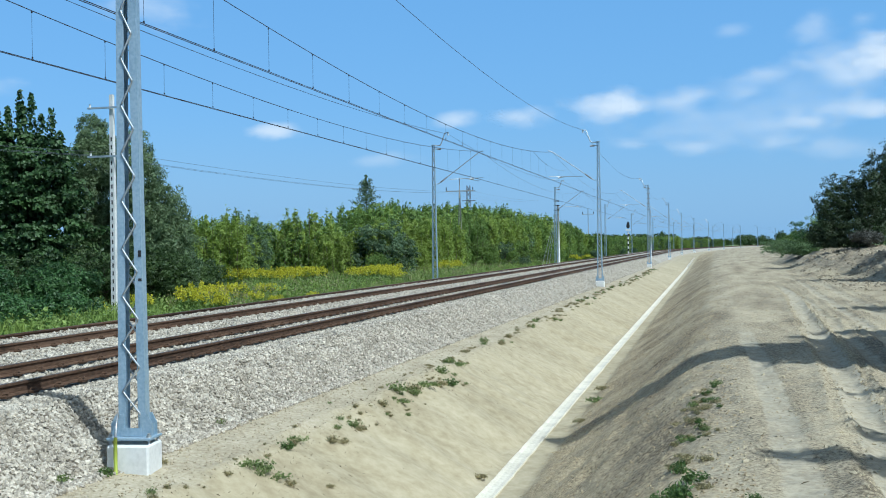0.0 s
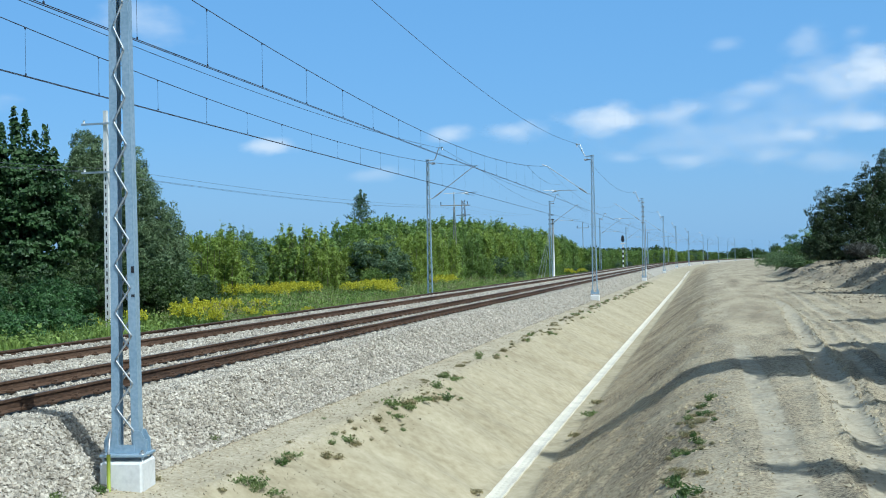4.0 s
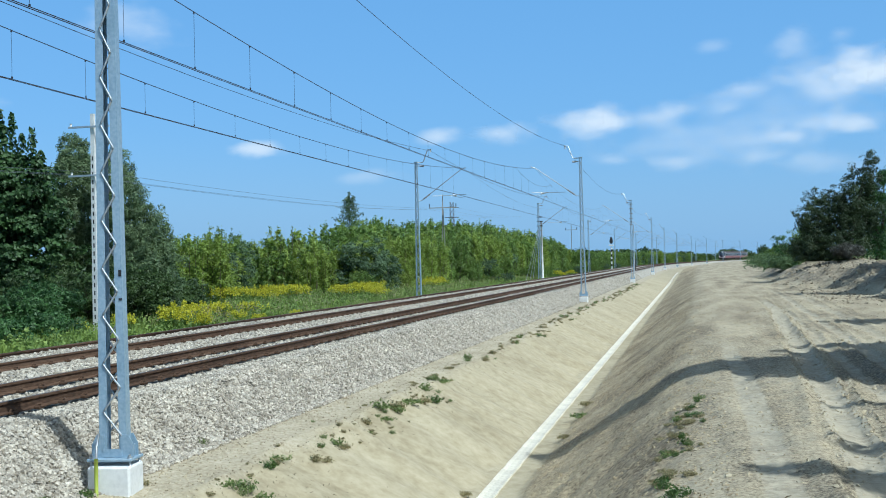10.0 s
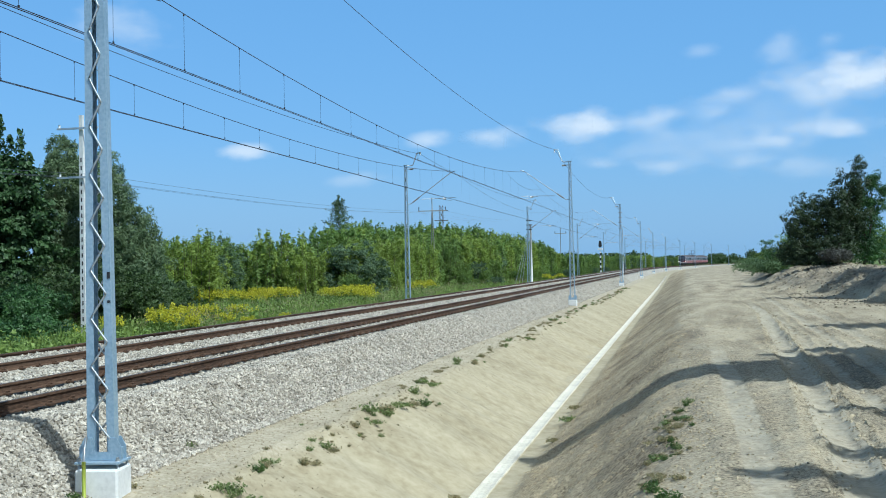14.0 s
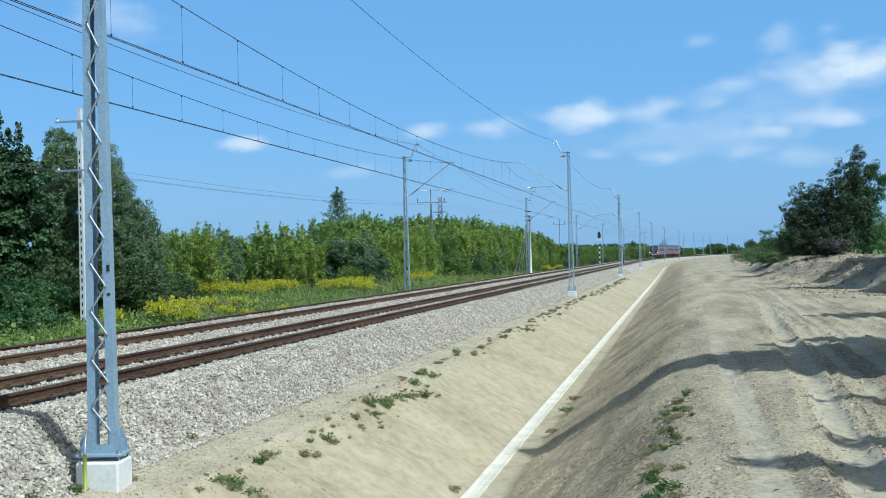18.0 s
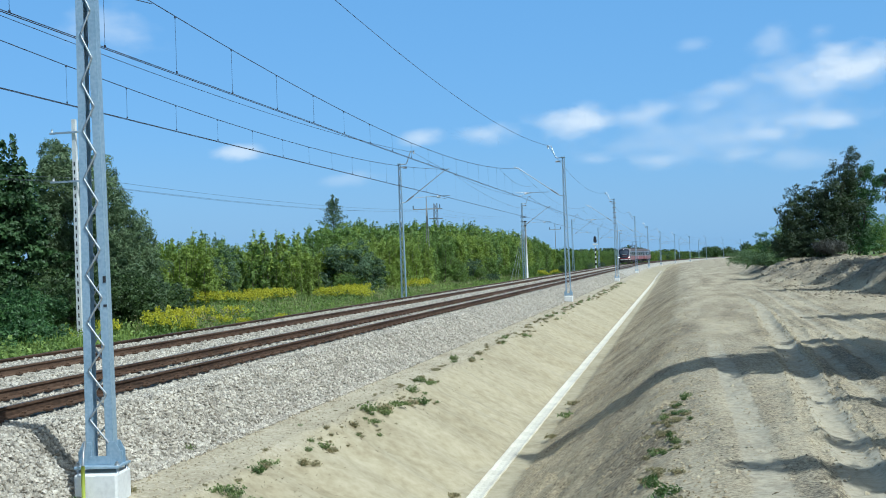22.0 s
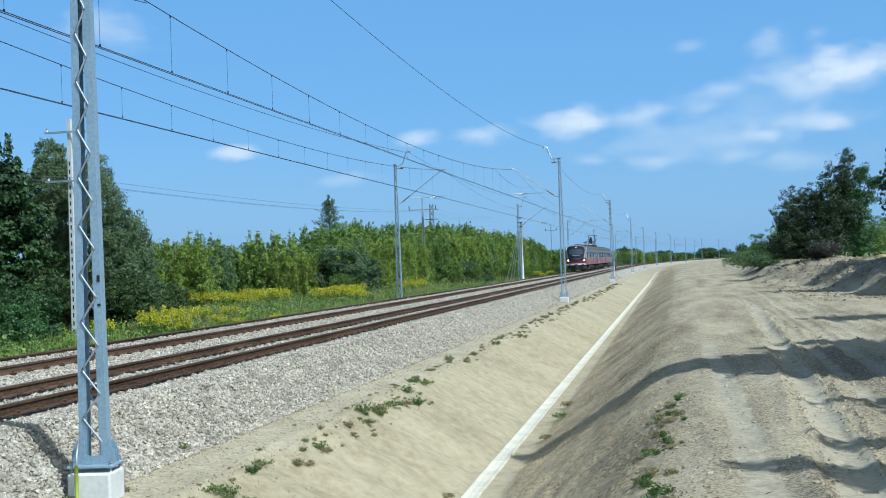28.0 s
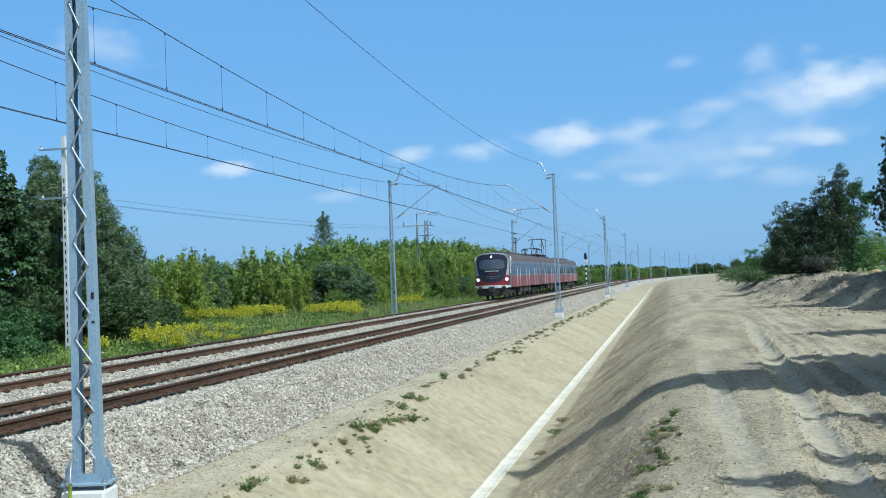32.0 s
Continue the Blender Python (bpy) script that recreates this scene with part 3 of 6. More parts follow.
def build_track(centre, label):
    tr = thing("railway_track", label, "railway track")
    for side in (-0.7535, 0.7535):
        v, f = sweep(RAIL, LINE_S, centre + side, 0.0)
        slots = [1 if j % len(RAIL) in (7,) else 0 for j in range(len(f))]
        hang("rail", mesh_np("rail", v, f, (RUST, STEEL), slots), tr, "rust-brown steel rail")
    n = 0
    s = 6.0
    rest_v, rest_f = [], []
    while s < 420:
        if n < 150:
            sl = hang("sleeper", SLEEPER_ME, tr, m=at_line(s, centre))
            if s < 62:
                for side in (-0.7535, 0.7535):
                    for flip in (0, 180):
                        hang("rail_clip", CLIP_ME, sl, m=pose(side, 0, 0, 0, 0, flip))
        else:
            x, y, a = along(s, centre)
            b = len(rest_v)
            for dz in (-0.38, -0.22):
                for dx, dy in ((-1.3, -0.13), (1.3, -0.13), (1.3, 0.13), (-1.3, 0.13)):
                    rest_v.append((x + dx * math.cos(a) + dy * math.sin(a), y - dx * math.sin(a) + dy * math.cos(a), dz))
            rest_f += [(b + 4, b + 5, b + 6, b + 7), (b, b + 1, b + 5, b + 4), (b + 1, b + 2, b + 6, b + 5), (b + 2, b + 3, b + 7, b + 6), (b + 3, b, b + 4, b + 7)]
        n += 1
        s += 0.6
    tagged(hang("distant_sleeper_bed", mesh_np("distant_sleeper_bed", rest_v, rest_f, (SLEEP,)), tr), kind="stuff")
    return tr


build_track(NEAR_C, "rust-brown railway track on concrete sleepers in pale ballast, nearer line")
build_track(FAR_C, "rust-brown railway track on concrete sleepers beside the meadow")


def stones(name, n, us, ys, size, seed, label, dens=None, mat=None, sink=0.25, lean=1.0, drift=0.0, patchy=None):
    """Many broken stones lying on the ground between the given limits."""
    rng = np.random.default_rng(seed)
    u = us[0] + (us[1] - us[0]) * rng.uniform(0, 1, n) ** lean
    y = ys[0] + (ys[1] - ys[0]) * rng.uniform(0, 1, n) ** (dens or 1.0)
    u = u + drift * rut_shift(y)
    x = u + bend(y)
    clear = np.ones(n, bool)
    for c in (NEAR_C, FAR_C):
        for r in (-0.7535, 0.7535):
            clear &= np.abs(u - c - r) > 0.085
        on = (np.abs(u - c) < 1.28) & (np.abs((y - 6.0 + 0.3) % 0.6 - 0.3) < 0.11)
        clear &= ~(on & (rng.uniform(0, 1, n) > 0.6))
    if patchy is not None:
        clear &= fbm(x, y * 0.6, 1.6, seed + 7) + rng.normal(0, 0.25, n) > patchy
    x, y, u = x[clear], y[clear], u[clear]
    n = len(x)
    z = ground_z(x, y)
    base = np.array([(0, 0, 1), (1, 0, 0), (0.2, 0.95, 0.1), (-0.9, 0.4, 0), (-0.6, -0.75, 0.1), (0.45, -0.9, 0), (0.1, 0, -0.8)])
    tri = np.array([(0, 1, 2), (0, 2, 3), (0, 3, 4), (0, 4, 5), (0, 5, 1), (6, 2, 1), (6, 3, 2), (6, 4, 3), (6, 5, 4), (6, 1, 5)])
    s = size * rng.uniform(0.55, 1.35, n)
    jig = rng.uniform(0.65, 1.25, (n, 7, 3))
    p = base[None] * jig * s[:, None, None]
    p[:, :, 2] *= rng.uniform(0.55, 1.0, n)[:, None]
    q = rng.normal(size=(n, 4))
    q[:, 1:3] *= 0.6
    q /= np.linalg.norm(q, axis=1)[:, None]
    w, a, b, c = q.T
    rot = np.stack([1 - 2 * (b * b + c * c), 2 * (a * b - c * w), 2 * (a * c + b * w), 2 * (a * b + c * w), 1 - 2 * (a * a + c * c), 2 * (b * c - a * w), 2 * (a * c - b * w), 2 * (b * c + a * w), 1 - 2 * (a * a + b * b)], -1).reshape(n, 3, 3)
    p = np.einsum("nij,nkj->nki", rot, p)
    p += np.stack([x, y, z + s * sink], -1)[:, None]
    f = tri[None] + (np.arange(n) * 7)[:, None, None]
    tagged(hang(name, mesh_np(name, p.reshape(-1, 3), f.reshape(-1, 3), (mat or STONE,))), label, "ballast" if mat is None else "clods", kind="stuff")


stones("shoulder_ballast", 43000, (-8.95, -7.05), (7.5, 42), 0.034, 11, "pale grey broken stone on the ballast shoulder", 1.5, None, 0.5)
stones("track_ballast", 47000, (-16.4, -8.6), (11, 48), 0.036, 12, "pale grey broken stone between rails and tracks", 1.5, None, 0.4)
stones("distant_ballast", 19000, (-9.0, -7.05), (40, 150), 0.037, 13, "pale grey broken stone on the ballast shoulder", 1.3)
stones("distant_track_ballast", 12000, (-16.4, -8.6), (46, 130), 0.045, 14, "pale grey broken stone between rails and tracks", 1.3)
stones("bench_gravel", 8000, (-7.15, -5.9), (7, 80), 0.018, 21, "loose gravel scattered on the sandy bench", 1.5, CLOD_PALE, 0.1, 2.4)
stones("slope_crumbs", 18000, (-3.2, 0.3), (5, 60), 0.017, 22, "crumbs of dry soil on the ditch slope", 1.4, SOIL, -0.1, patchy=0.0)
stones("slope_pebbles", 1500, (-6.0, -3.9), (6, 60), 0.011, 25, "small pebbles on the sandy slope", 1.4, SAND, 0.0)
stones("track_crumbs", 14000, (-0.7, 5.5), (5, 60), 0.015, 23, "crumbs of dry sand on the dirt track", 1.4, ROAD, -0.1, patchy=0.35)
stones("rut_clods", 1500, (1.58, 1.8), (6, 46), 0.02, 27, "dry clods along the edge of a wheel rut", 1.1, ROAD, -0.1, 1.0, 1.0)
stones("ridge_clods", 1100, (1.06, 1.27), (6, 46), 0.017, 28, "dry clods on the ridge between wheel ruts", 1.1, ROAD, -0.15, 1.0, 1.0)
stones("crust_flakes", 5000, (-0.4, 6.0), (7, 60), 0.022, 30, "pale flakes of dried crust on the dirt track", 1.4, CLOD_PALE, -0.25, patchy=0.2)
stones("track_clods", 900, (-0.6, 7.5), (6, 75), 0.04, 24, "larger dry clods on the dirt track", 1.2, ROAD, -0.1)
stones("heap_clods", 3600, (5.0, 12), (44, 88), 0.07, 26, "lumpy clods and rubble on the spoil heap", 1.0, HEAP, -0.1, patchy=-0.1)
stones("heap_rubble", 900, (5.2, 12), (60, 84), 0.085, 29, "pale lumps of rubble on the spoil heap", 1.0, CLOD_PALE, -0.1, patchy=0.1)


# ---- concrete gutter along the ditch ----
def build_gutter():
    g = thing("drain_gutter", "pale concrete drain channel along the ditch floor", "drain channel", kind="structure")
    prof = [(-0.145, 0.03), (-0.12, 0.03), (-0.06, 0.012), (0.06, 0.012), (0.12, 0.03), (0.145, 0.03), (0.145, -0.12), (-0.145, -0.12)]
    k = len(prof)
    v = [(px, yy, pz) for yy in (0.0, 0.498) for px, pz in prof]
    f = [(j, j + k, (j + 1) % k + k, (j + 1) % k) for j in range(k)]
    me = bpy.data.meshes.new("channel_piece")
    me.from_pydata(v, [], f + [tuple(range(k)), tuple(range(2 * k - 1, k - 1, -1))])
    me.materials.append(GUTTER)
    rng = random.Random(4)
    y = 5.0
    for i in range(300):
        z0 = float(ditch_floor(np.array(y)))
        hang("channel_piece", me, g, m=pose(-3.64 + rng.uniform(-0.006, 0.006) + bend(y), y, z0 + 0.0 + rng.uniform(-0.004, 0.004), 0.29))
        y += 0.5
    v, f = [], []
    for i in range(200):
        z0 = float(ditch_floor(np.array(y))) + 0.02
        b = len(v)
        v += [(px - 3.64 + float(bend(yy)), yy, pz + z0) for yy in (y, y + 0.99) for px, pz in prof]
        f += [(b + j, b + j + k, b + (j + 1) % k + k, b + (j + 1) % k) for j in range(k)]
        y += 1.0
        if y > 205:
            break
    tagged(hang("far_channel", mesh_np("far_channel", v, f, (GUTTER,)), g), kind="stuff")


build_gutter()


# ---- overhead line masts ----
MAST_Y = [12.2, 69.6, 123.6, 180.0, 243.0, 298.0, 352.0, 404.0, 458.0, 512.0, 566.0]
FAR_MAST_Y = [9.0, 66.5, 120.6, 177.6, 234.0, 290.0, 345.0, 399.0, 452.0, 506.0]


def build_mast(label, sleeve=False, height=8.75, side=1, tension=False):
    """A lattice mast of two channels on a concrete block; side 1 reaches to its left, -1 to its right."""
    m = thing("overhead_line_mast", label, "railway mast", group="overhead line masts")
    flange = 0.095 if sleeve else 0.06
    tap = lambda z: 0.175 - 0.085 * z / height
    for sx in (-1, 1):
        bm = bmesh.new()
        rings = []
        for z in (0.03, height):
            ox = tap(z) * sx
            rings.append([bm.verts.new((ox + sx * px, py, z)) for px, py in ((0, -0.07), (0, 0.07), (-flange, 0.07), (-flange, 0.06), (-0.01, 0.06), (-0.01, -0.06), (-flange, -0.06), (-flange, -0.07))])
        for j in range(8):
            bm.faces.new((rings[0][j], rings[0][(j + 1) % 8], rings[1][(j + 1) % 8], rings[1][j]))
        bm.faces.new(rings[1])
        bmesh.ops.recalc_face_normals(bm, faces=bm.faces)
        part("leg", bm, PAINT, m)
    for oy in (-0.078, 0.078):
        bm = bmesh.new()
        pts, z, sg = [], 0.3, 1 if oy < 0 else -1
        while z < height - 0.1:
            x = sg * (tap(z) - 0.06)
            pts += [(x * 0.88, oy, z - 0.022), (x, oy, z), (x * 0.88, oy, z + 0.022)]
            sg = -sg
            z += 0.2925
        add_tube(bm, pts, 0.0125 if sleeve else 0.012, 6)
        part("lacing_bar", bm, GALV, m, "zigzag steel lacing bar")
    bm = bmesh.new()
    add_box(bm, (0, 0, 0.02), (0.56, 0.4, 0.03), bevel=0.004)
    for sx in (-1, 1):
        for oy in (-0.077, 0.077):
            outline = [(0.1, 0.035), (0.262, 0.035), (0.262, 0.19), (0.2, 0.31), (0.1, 0.31)]
            faces = [[bm.verts.new((sx * px, oy + dy, pz)) for px, pz in outline] for dy in (-0.007, 0.007)]
            bm.faces.new(faces[0])
            bm.faces.new(faces[1][::-1])
            for j in range(5):
                bm.faces.new((faces[0][j], faces[0][(j + 1) % 5], faces[1][(j + 1) % 5], faces[1][j]))
        add_box(bm, (sx * 0.225, 0, 0.11), (0.014, 0.15, 0.15))
    bmesh.ops.recalc_face_normals(bm, faces=bm.faces)
    add_box(bm, (0, -0.085, 0.09), (0.24, 0.01, 0.1))
    part("base_plate", bm, PAINT, m, "blue-grey base plate with gussets")
    for sx in (-1, 1):
        for oy in (-0.15, 0.15):
            bm = bmesh.new()
            add_tube(bm, [(sx * 0.24, oy, -0.06), (sx * 0.24, oy, 0.085)], 0.018, 6)
            add_tube(bm, [(sx * 0.24, oy, 0.03), (sx * 0.24, oy, 0.06)], 0.032, 6)
            part("anchor_bolt", bm, GALV, m)
    f = box_part("foundation", (0, 0, -0.4), (0.53, 0.48, 0.7), BLOCK, m, "pale concrete foundation block", 0.025)
    box_part("cap", (0, 0, height + 0.03), (0.24, 0.2, 0.06), PAINT, m, bevel=0.01)
    d = -side
    k = 0.03
    bm = bmesh.new()
    add_tube(bm, [(0, 0, height), (d * 0.4, 0, height + 0.0), (d * 0.48, 0, height + 0.05), (d * 0.75, 0, height + 0.78), (d * 1.0, 0, height + 0.8)], k, 6)
    add_tube(bm, [(d * 0.95, 0, height + 0.8), (d * 0.95, 0, height + 0.62)], 0.045, 6)
    part("top_bracket", bm, GALV, m, "bent steel bracket carrying the earth wire")
    bm = bmesh.new()
    add_tube(bm, [(0, 0, height - 0.2), (d * 0.45, 0, height - 0.22)], 0.025, 6)
    add_tube(bm, [(d * 0.25, 0, height - 0.22), (d * 0.5, 0, height - 0.22)], 0.055, 8)
    part("side_insulator", bm, INSUL, m, "grey-brown insulator on a short arm")
    reach = 2.93
    arm = tube_part("cantilever", [(d * 0.1, 0, 6.35), (d * 0.3, 0, 6.36), (d * (reach - 0.05), 0, 8.22), (d * (reach + 0.25), 0, 8.32)], 0.026, GALV, m, "slanting cantilever tube")
    bm = bmesh.new()
    rings = []
    ax = Vector((d, 0, 0.716)).normalized()
    up = ax.cross(Vector((0, 1, 0))).normalized()
    for i in range(13):
        c = Vector((d * 0.42, 0, 6.446)) + ax * (0.045 * i)
        r = 0.056 if i % 2 else 0.036
        rings.append([bm.verts.new(c + (up * math.cos(a) + Vector((0, 1, 0)) * math.sin(a)) * r) for a in np.arange(8) * math.pi / 4])
    for u, w in zip(rings, rings[1:]):
        for j in range(8):
            bm.faces.new((u[j], u[(j + 1) % 8], w[(j + 1) % 8], w[j]))
    part("insulator", bm, INSUL, arm, "ribbed grey-brown insulator")
    steady = tube_part("steady_arm", [(d * 1.0, 0, 6.62), (d * 3.15, 0, 6.66)], 0.018, GALV, m, "thin horizontal steady arm")
    tube_part("drop_bar", [(d * 2.0, 0, 6.64), (d * 2.93, 0, 6.46)], 0.014, GALV, steady)
    tube_part("insulator", [(d * 2.35, 0, 6.63), (d * 2.55, 0, 6.6)], 0.05, WHITE, steady, "white insulator", 8)
    if tension:
        for z in (8.35, 7.85, 7.3, 6.75, 6.1):
            box_part("collar", (0, 0, z), (0.38, 0.26, 0.08), INSUL, m, "dark steel collar of the tension gear", 0.01)
        for z in (7.6, 6.95, 6.4):
            tube_part("tension_insulator", [(0, 0.1, z), (0, 0.75, z - 0.05)], 0.06, INSUL, m, "grey-brown tension insulator", 8)
        tube_part("weight_guide", [(0.25, 0, 0.1), (0.23, 0, 6.0)], 0.03, GALV, m, "grey guide tube of the tension weights", 8)
        box_part("tension_weight", (0.27, 0.12, 1.6), (0.2, 0.2, 1.3), BLACK, m, "dark tension weight", 0.02)
    if sleeve:
        tube_part("earth_cable", [(-0.15, -0.14, 0.33), (-0.13, -0.25, 0.2), (-0.12, -0.3, 0.06)], 0.016, GALV, m)
        tube_part("cable_sleeve", [(-0.12, -0.3, 0.06), (-0.115, -0.32, -0.2), (-0.11, -0.33, -0.5)], 0.024, YELLOW, m, "yellow-green plastic cable sleeve")
        for z, w, hh in ((2.28, 0.036, 0.08), (1.96, 0.04, 0.03)):
            box_part("marking_plate", (0.13, -0.074, z), (w, 0.008, hh), BLACK, m, "small dark marking plate")
    return m


def place_masts():
    first = build_mast("blue-grey lattice mast with yellow cable sleeve on concrete block", True)
    first.matrix_basis = at_line(MAST_Y[0], -7.0, -0.57, 8)
    plainer = build_mast("blue-grey steel lattice mast beside the ballast shoulder")
    plainer.matrix_basis = at_line(MAST_Y[1], -7.05, -0.57)
    geared = build_mast("blue-grey lattice mast with dark tension gear", tension=True)
    geared.matrix_basis = at_line(MAST_Y[2], -7.05, -0.57)
    for s in MAST_Y[3:]:
        copy_thing(plainer, at_line(s, -7.05, -0.57))
    other = build_mast("blue-grey steel lattice mast beside the meadow", side=-1)
    other.matrix_basis = at_line(FAR_MAST_Y[1], -17.0, -0.7)
    for s in FAR_MAST_Y[:1] + FAR_MAST_Y[2:]:
        copy_thing(other, at_line(s, -17.0, -0.7))


place_masts()


# ---- wires ----
def wire_points(s0, s1, off, z_end, z_mid, n=24, z_end2=None):
    out = []
    for i in range(n + 1):
        k = i / n
        x, y, _ = along(s0 + (s1 - s0) * k, off)
        z = z_end + ((z_end2 or z_end) - z_end) * k - (z_end - z_mid) * 4 * k * (1 - k)
        out.append((x, y, z))
    return out


STITCH = 7.6


def build_overhead(spans, off, z_mess, z_low, top_off, z_top, sag, label, stitched=False):
    """Contact wires, messenger, droppers with clamps and earth wire; stitched: a bridle wire under each support."""
    line = thing("overhead_line", label, "overhead line")

    def messenger_z(s0, s1, s):
        k = (s - s0) / (s1 - s0)
        return z_mess - (z_mess - z_low) * 4 * k * (1 - k)

    for s0, s1 in zip(spans, spans[1:]):
        # farther spans take the paler grey wire: fading with distance put into the colour
        near = s0 < 60
        for dx in (-0.032, 0.032):
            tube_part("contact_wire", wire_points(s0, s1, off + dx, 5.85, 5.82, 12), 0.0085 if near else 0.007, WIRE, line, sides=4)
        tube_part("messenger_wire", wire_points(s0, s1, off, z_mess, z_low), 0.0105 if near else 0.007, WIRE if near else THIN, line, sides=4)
        tube_part("earth_wire", wire_points(s0, s1, top_off, z_top, z_top - sag), 0.0095, WIRE, line, sides=4)
        join0, join1 = messenger_z(s0, s1, s0 + STITCH) - 0.03, messenger_z(s0, s1, s1 - STITCH) - 0.03
        if stitched and s0 < 240:
            for ends, foot, join in ((s0, 1, join0), (s1, -1, join1)):
                pts = []
                for i in range(9):
                    x, y, _ = along(ends + foot * STITCH * i / 8, off)
                    pts.append((x, y, 6.62 + (join - 6.62) * (i / 8) ** 2))
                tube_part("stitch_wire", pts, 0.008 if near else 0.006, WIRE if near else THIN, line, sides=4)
        if s0 < 240:
            n = 20
            for i in range(1, n):
                s = s0 + (s1 - s0) * i / n
                x, y, _ = along(s, off)
                zt = messenger_z(s0, s1, s)
                gap = min(s - s0, s1 - s)
                if stitched and gap < STITCH:
                    zt = 6.62 + ((join0 if s - s0 < STITCH else join1) - 6.62) * (gap / STITCH) ** 2
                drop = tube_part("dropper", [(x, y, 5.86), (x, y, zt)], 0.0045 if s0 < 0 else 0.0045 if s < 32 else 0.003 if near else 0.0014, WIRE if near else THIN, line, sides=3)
                if near and s > 8:
                    for zc in (5.875, zt - 0.02):
                        box_part("clamp", (x, y, zc), (0.02, 0.035, 0.045), WIRE, drop, "small dark clamp")
    return line


build_overhead([-44.0] + MAST_Y, NEAR_C, 7.65, 6.43, -8.0, 9.0, 1.02, "dark overhead wires with droppers above the nearer track", True)
build_overhead([-46.0] + FAR_MAST_Y, FAR_C, 7.6, 6.47, -16.05, 8.75, 0.68, "dark overhead wires with droppers above the farther track")


# ---- vegetation ----
def leaf_cloud(name, centres, size, seed, material, flat=0.0, long=1.5, normals=None, small=False):
    """One small folded leaf at each centre."""
    rng = np.random.default_rng(seed)
    n = len(centres)
    d = rng.normal(size=(n, 3))
    if normals is not None:
        d = d * 0.8 + normals
    d[:, 2] *= 1 - flat
    d /= np.linalg.norm(d, axis=1)[:, None] + 1e-9
    e = np.cross(d, rng.normal(size=(n, 3)))
    e /= np.linalg.norm(e, axis=1)[:, None] + 1e-9
    g = np.cross(d, e)
    s = size * rng.uniform(0.6, 1.4, n)[:, None]
    fold = d * s * 0.18
    p = np.stack([centres - e * s * long / 2, centres + g * s / 2 + fold, centres + e * s * long / 2, centres - g * s / 2 + fold], 1)
    if small:
        p = np.stack([centres - e * s * long / 2, centres + e * s * long / 2 + g * s * 0.35, centres + g * s * 0.8], 1)
        return mesh_np(name, p.reshape(-1, 3), np.arange(3 * n).reshape(-1, 3), (material,))
    i = np.arange(n)[:, None] * 4
    f = np.concatenate([i + np.array([[0, 1, 2]]), i + np.array([[0, 2, 3]])], 1).reshape(-1, 3)
    return mesh_np(name, p.reshape(-1, 3), f, (material,))


def crown_points(blobs, n, seed, hollow=0.55, lump=0.35, tuft=0.0, layer=0.7):
    """Leaf places in and on a set of lumpy ellipsoids (x, y, z, rx, ry, rz), and the outward way at each."""
    rng = np.random.default_rng(seed)
    each = 36 if tuft else 1
    n = n // each
    b = np.array(blobs, float)
    share = (b[:, 3] * b[:, 4] + b[:, 3] * b[:, 5]) ** 1.0
    which = rng.choice(len(b), n, p=share / share.sum())
    d = rng.normal(size=(n, 3))
    d /= np.linalg.norm(d, axis=1)[:, None]
    r = hollow + (1 - hollow) * rng.uniform(0, 1, n) ** 0.6
    lumps = np.zeros(n)
    for k in range(10):
        w = rng.normal(size=3) * (2.2 if k < 5 else 5.0)
        lumps += np.sin(d @ w + which * 1.7 + rng.uniform(0, 6)) * (0.34 if k < 5 else 0.22)
    r = r * (1 + lump * lumps * 0.6)
    spray = rng.uniform(0, 1, n) < 0.05
    r = np.where(spray, r * rng.uniform(1.0, 1.22, n), r)
    c = b[which]
    p = c[:, :3] + d * r[:, None] * c[:, 3:6]
    if not tuft:
        return p, d
    # leaves sit in tufts round the ends of twigs
    off = rng.normal(size=(n, each, 3))
    off /= np.linalg.norm(off, axis=2)[:, :, None]
    size = tuft * rng.uniform(0.6, 1.4, (n, 1, 1))
    p = p[:, None] + off * size * rng.uniform(0.5, 1.0, (n, each, 1)) * (1, 1, layer)
    d = d[:, None] * 0.5 + off * 0.8 + np.array([0, 0, 1.2 - layer])
    return p.reshape(-1, 3), d.reshape(-1, 3)


def limb(bm, a, b, r, rng, r2=None, n=2):
    pts = []
    a, b = Vector(a), Vector(b)
    for i in range(n + 1):
        k = i / n
        w = (b - a).length * 0.05 * math.sin(math.pi * k)
        pts.append(a.lerp(b, k) + Vector((rng.uniform(-w, w), rng.uniform(-w, w), 0)))
    add_tube(bm, pts, r, 4, r2 if r2 is not None else r * 0.35, cap=False)


